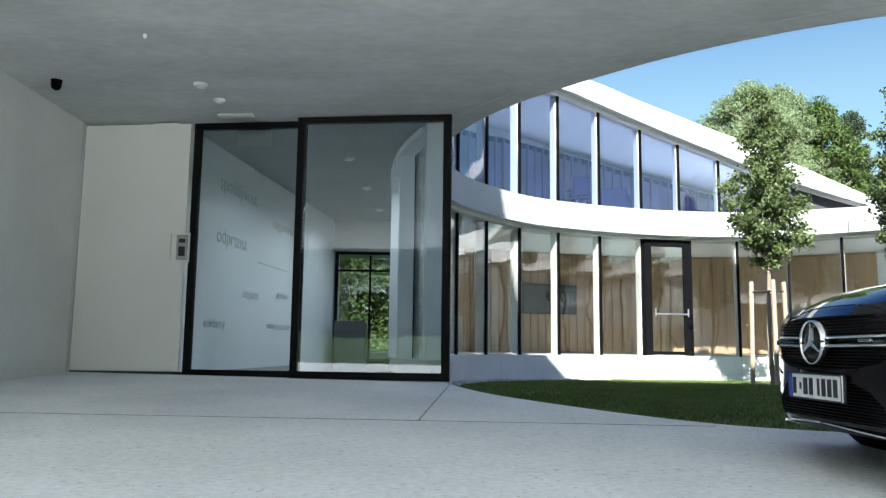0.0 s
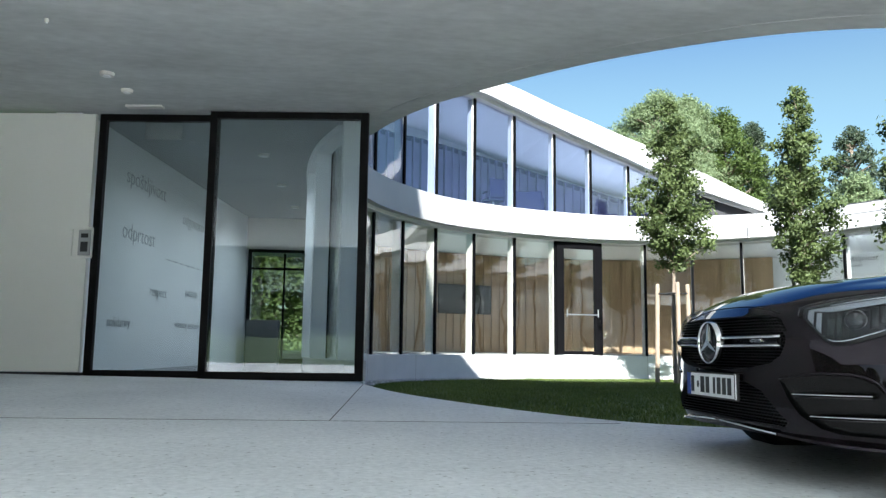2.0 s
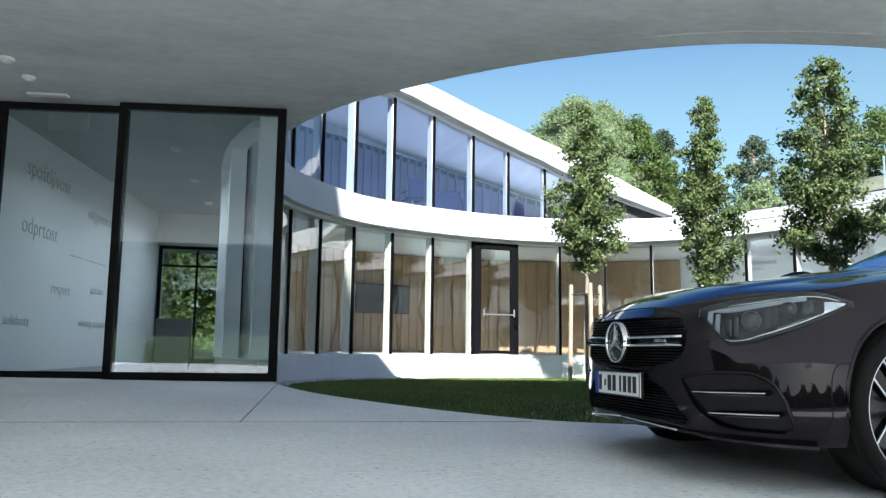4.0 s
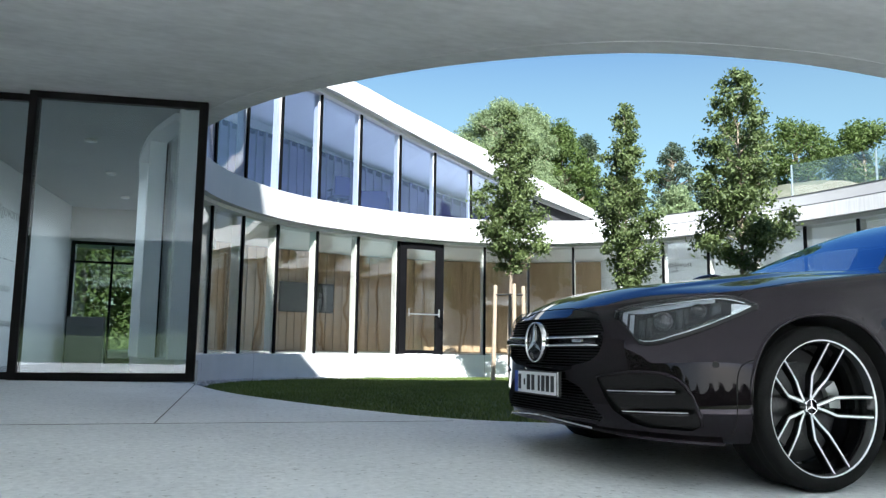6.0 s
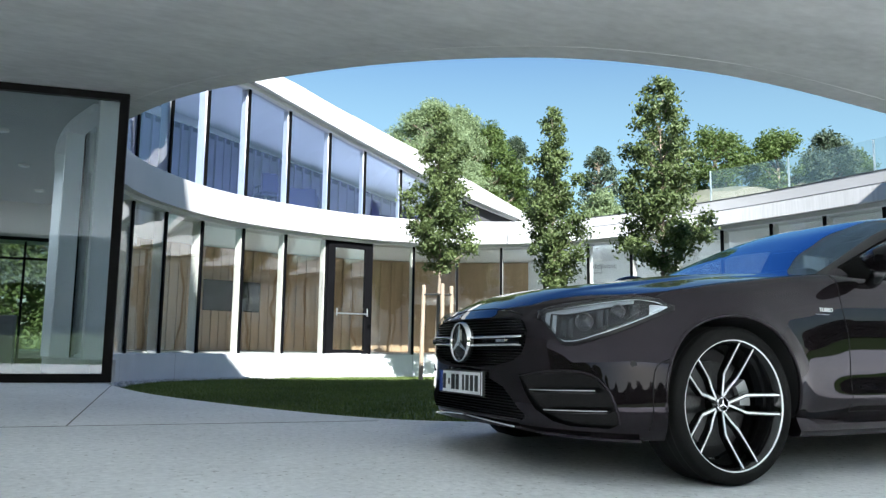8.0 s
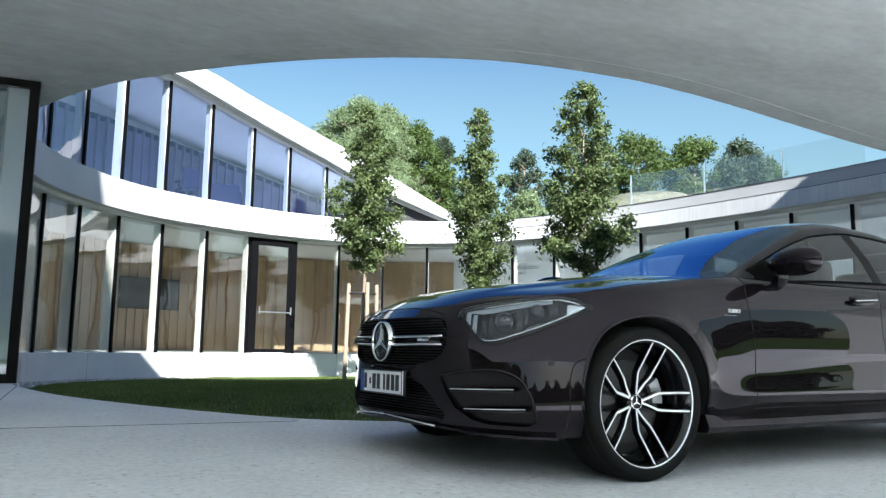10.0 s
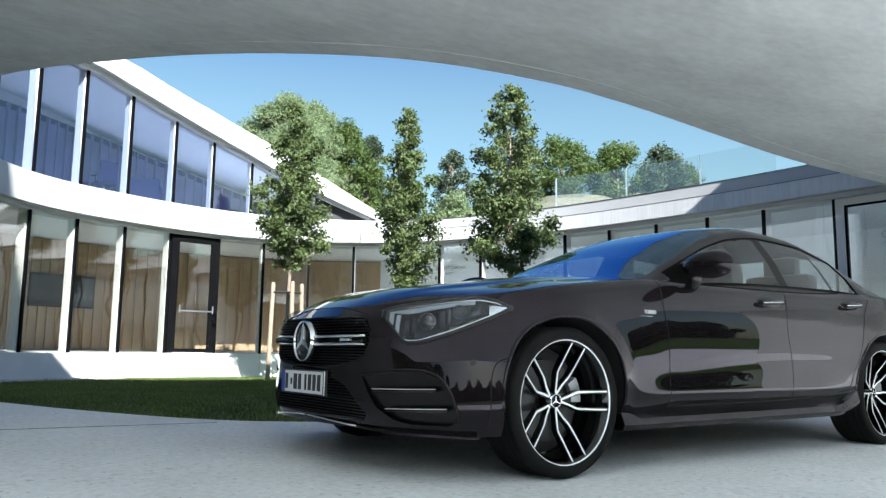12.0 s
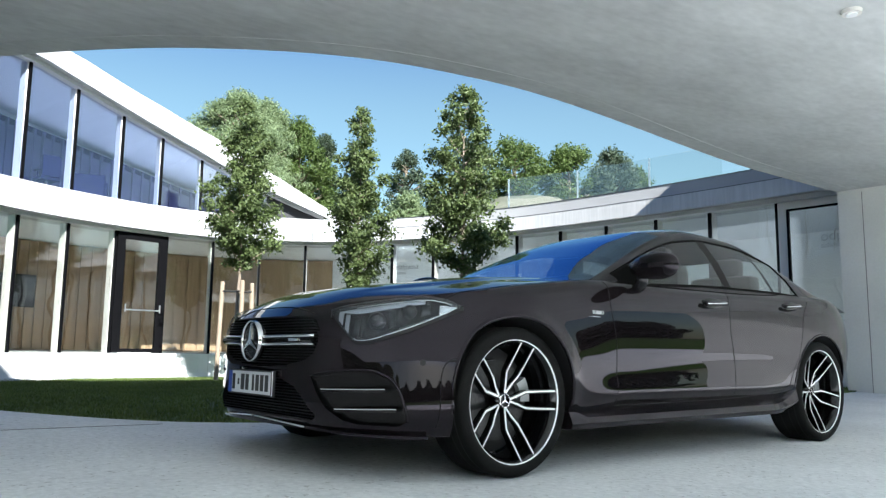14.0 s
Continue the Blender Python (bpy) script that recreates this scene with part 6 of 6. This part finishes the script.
# grassy slope under the woods beyond the terrace
DRYGRASS = varied(material("dry_grass_slope", (0.2, 0.2, 0.12), 0.9, Specular_IOR_Level=0.05), (0.085, 0.092, 0.066), (0.150, 0.152, 0.118), 0.5, 3.0, 0.4, 0.5)
bm = bmesh.new()
grid = [[bm.verts.new((x, y, -0.6 + 13.9 * math.exp(-((x - 44.5) ** 2 + (y - 46.5) ** 2) / 230.0) + 0.25 * noise.noise(Vector((x * 0.6, y * 0.6, 0))))) for x in np.linspace(14, 76, 56)] for y in np.linspace(22, 74, 48)]
for a, b in zip(grid, grid[1:]):
    for p, q, r, t in zip(a, a[1:], b[1:], b):
        bm.faces.new((p, q, r, t))
bmesh.ops.recalc_face_normals(bm, faces=bm.faces)
tagged(part("hillside", bm, DRYGRASS, smooth=True), "dry grassy hillside behind the low wing", "hill", kind="structure")

# ---- glass balustrade on the low wing's roof ----
bal = thing("glass_balustrade", "frameless glass balustrade on the low wing's roof", "balustrade")
bs = [q for q in (23.63, 25.5, 27.37, 29.24) if q < END]
for a, b in zip(bs, bs[1:]):
    bm = bmesh.new()
    FACADE.bar(bm, a + 0.02, b - 0.02, 2.90, 2.92, 3.79, 5.36, 0.5)
    part("pane", bm, GLASS, bal)
    bm = bmesh.new()
    x, y = FACADE.at(a, 2.92)
    box(bm, x, y, 4.57, 0.035, 0.035, 1.58)
    part("post", bm, STEEL, bal)
bm = bmesh.new()
FACADE.bar(bm, 20.2, END, 0.42, 6.0, 3.74, 3.79, 0.5)
tagged(part("roof_low_wing", bm, PEBBLE), "gravelled flat roof of the low wing", "roof", kind="structure")

# ---- lawn blades and the pebble strip ----
rng = np.random.default_rng(7)


def in_lawn(px, py):
    poly = ring + [(13.9, 5.7), (12.6, 5.7)] + [(x, y - 0.02) for x, y in le[::-1]]
    ok = np.zeros(len(px), bool)
    for (x0, y0), (x1, y1) in zip(poly, poly[1:] + poly[:1]):
        if y0 != y1:
            c = ((y0 > py) != (y1 > py)) & (px < (x1 - x0) * (py - y0) / (y1 - y0) + x0)
            ok ^= c
    return ok


n = 230000
px, py = rng.uniform(-1.2, 13.5, n), rng.uniform(4.4, 20.2, n)
keep = in_lawn(px, py)
px, py = px[keep], py[keep]
n = len(px)
a, h = rng.uniform(0, 6.283, n), rng.uniform(0.018, 0.045, n)
w = 0.005 + 0.004 * rng.random(n)
pz = -0.125 - 0.0165 * py - 0.003
lx, ly = rng.normal(0, 0.014, n), rng.normal(0, 0.014, n)
v = np.stack([np.c_[px - np.cos(a) * w, py - np.sin(a) * w, pz], np.c_[px + np.cos(a) * w, py + np.sin(a) * w, pz], np.c_[px + lx, py + ly, pz + h]], 1).reshape(-1, 3)
me = bpy.data.meshes.new("grass")
me.vertices.add(3 * n)
me.vertices.foreach_set("co", v.ravel())
me.loops.add(3 * n)
me.loops.foreach_set("vertex_index", np.arange(3 * n))
me.polygons.add(n)
me.polygons.foreach_set("loop_start", np.arange(0, 3 * n, 3))
me.update()
GRASSBLADE = leaf_material("grass_blade", (0.070, 0.104, 0.024), (0.145, 0.190, 0.050))
me.materials.append(GRASSBLADE)
tagged(new("grass", me), "short mown green grass of the courtyard lawn", "grass", kind="stuff")

bm = bmesh.new()
random.seed(5)
for k in range(1500):
    s = random.uniform(0.7, 12.5)
    x, y = FACADE.at(s, -0.06 - 0.38 * min(1.0, s / 4.5) - random.random() ** 1.2 * 0.42)
    r = random.uniform(0.02, 0.045)
    bmesh.ops.create_icosphere(bm, subdivisions=1, radius=r, matrix=pose(x, y, lawn_z(x, y) + r * 0.45, random.uniform(0, 360), random.uniform(0, 360), 0) @ Matrix.Diagonal((1, random.uniform(0.6, 1), random.uniform(0.5, 0.8), 1)))
tagged(part("pebble_strip", bm, PEBBLE), "strip of grey pebbles along the plinth", "pebbles", kind="stuff")

# shadow gap at the plinth's foot
bm = bmesh.new()
FACADE.bar(bm, 4.7, 13.4, -0.428, -0.40, -0.7, lambda q: lawn_z(*FACADE.at(q)) + 0.035, 0.4)
tagged(part("plinth_shade_strip", bm, DARK), "dark strip standing in for the shade under the plinth", "trim", kind="structure")

# joints in the driveway and in the plinth
JOINT = material("joint_filler", (0.2, 0.2, 0.19), 0.9)


def drive_joint(x0, y0, x1, y1, w=0.012):
    bm = bmesh.new()
    d = Vector((x1 - x0, y1 - y0, 0)).normalized()
    q = Vector((-d.y, d.x, 0)) * w / 2
    pts = []
    for k in range(9):
        x, y = x0 + (x1 - x0) * k / 8, y0 + (y1 - y0) * k / 8
        pts.append([Vector((x, y, drive_z(x, y) + 0.0025)) + q, Vector((x, y, drive_z(x, y) + 0.0025)) - q])
    tagged(part("driveway_joint", sheet(pts, 0.01, (0, 0, -1)), JOINT), "dark expansion joint in the concrete driveway", "joint", kind="structure")


drive_joint(0.08, 8.12, -0.154, 5.04, 0.008)
drive_joint(-4.4, 5.05, -0.154, 5.04, 0.005)
drive_joint(-0.154, 5.04, 1.75, 5.03, 0.004)
drive_joint(1.2, 2.05, 4.2, 1.35, 0.005)
for s in np.arange(1.6, END, 1.245 * 2):
    bm = bmesh.new()
    FACADE.bar(bm, s, s + 0.008, lambda q: -0.0415 - 0.38 * min(1.0, q / 4.5), 0.0, -0.7, FLOOR - 0.043)
    ob = part("plinth_joint", bm, JOINT, plinth)

# single spot farther along the canopy
spot_light(5.92, 2.5)
spot_light(-2.55, 6.24, 0.018)

# panel joint in the east wall's face
bm = bmesh.new()
box(bm, 12.449, 5.38, 1.15, 0.008, 0.010, 3.4, 0, None)
part("panel_joint", bm, JOINT, bpy.data.objects["wall_east"])
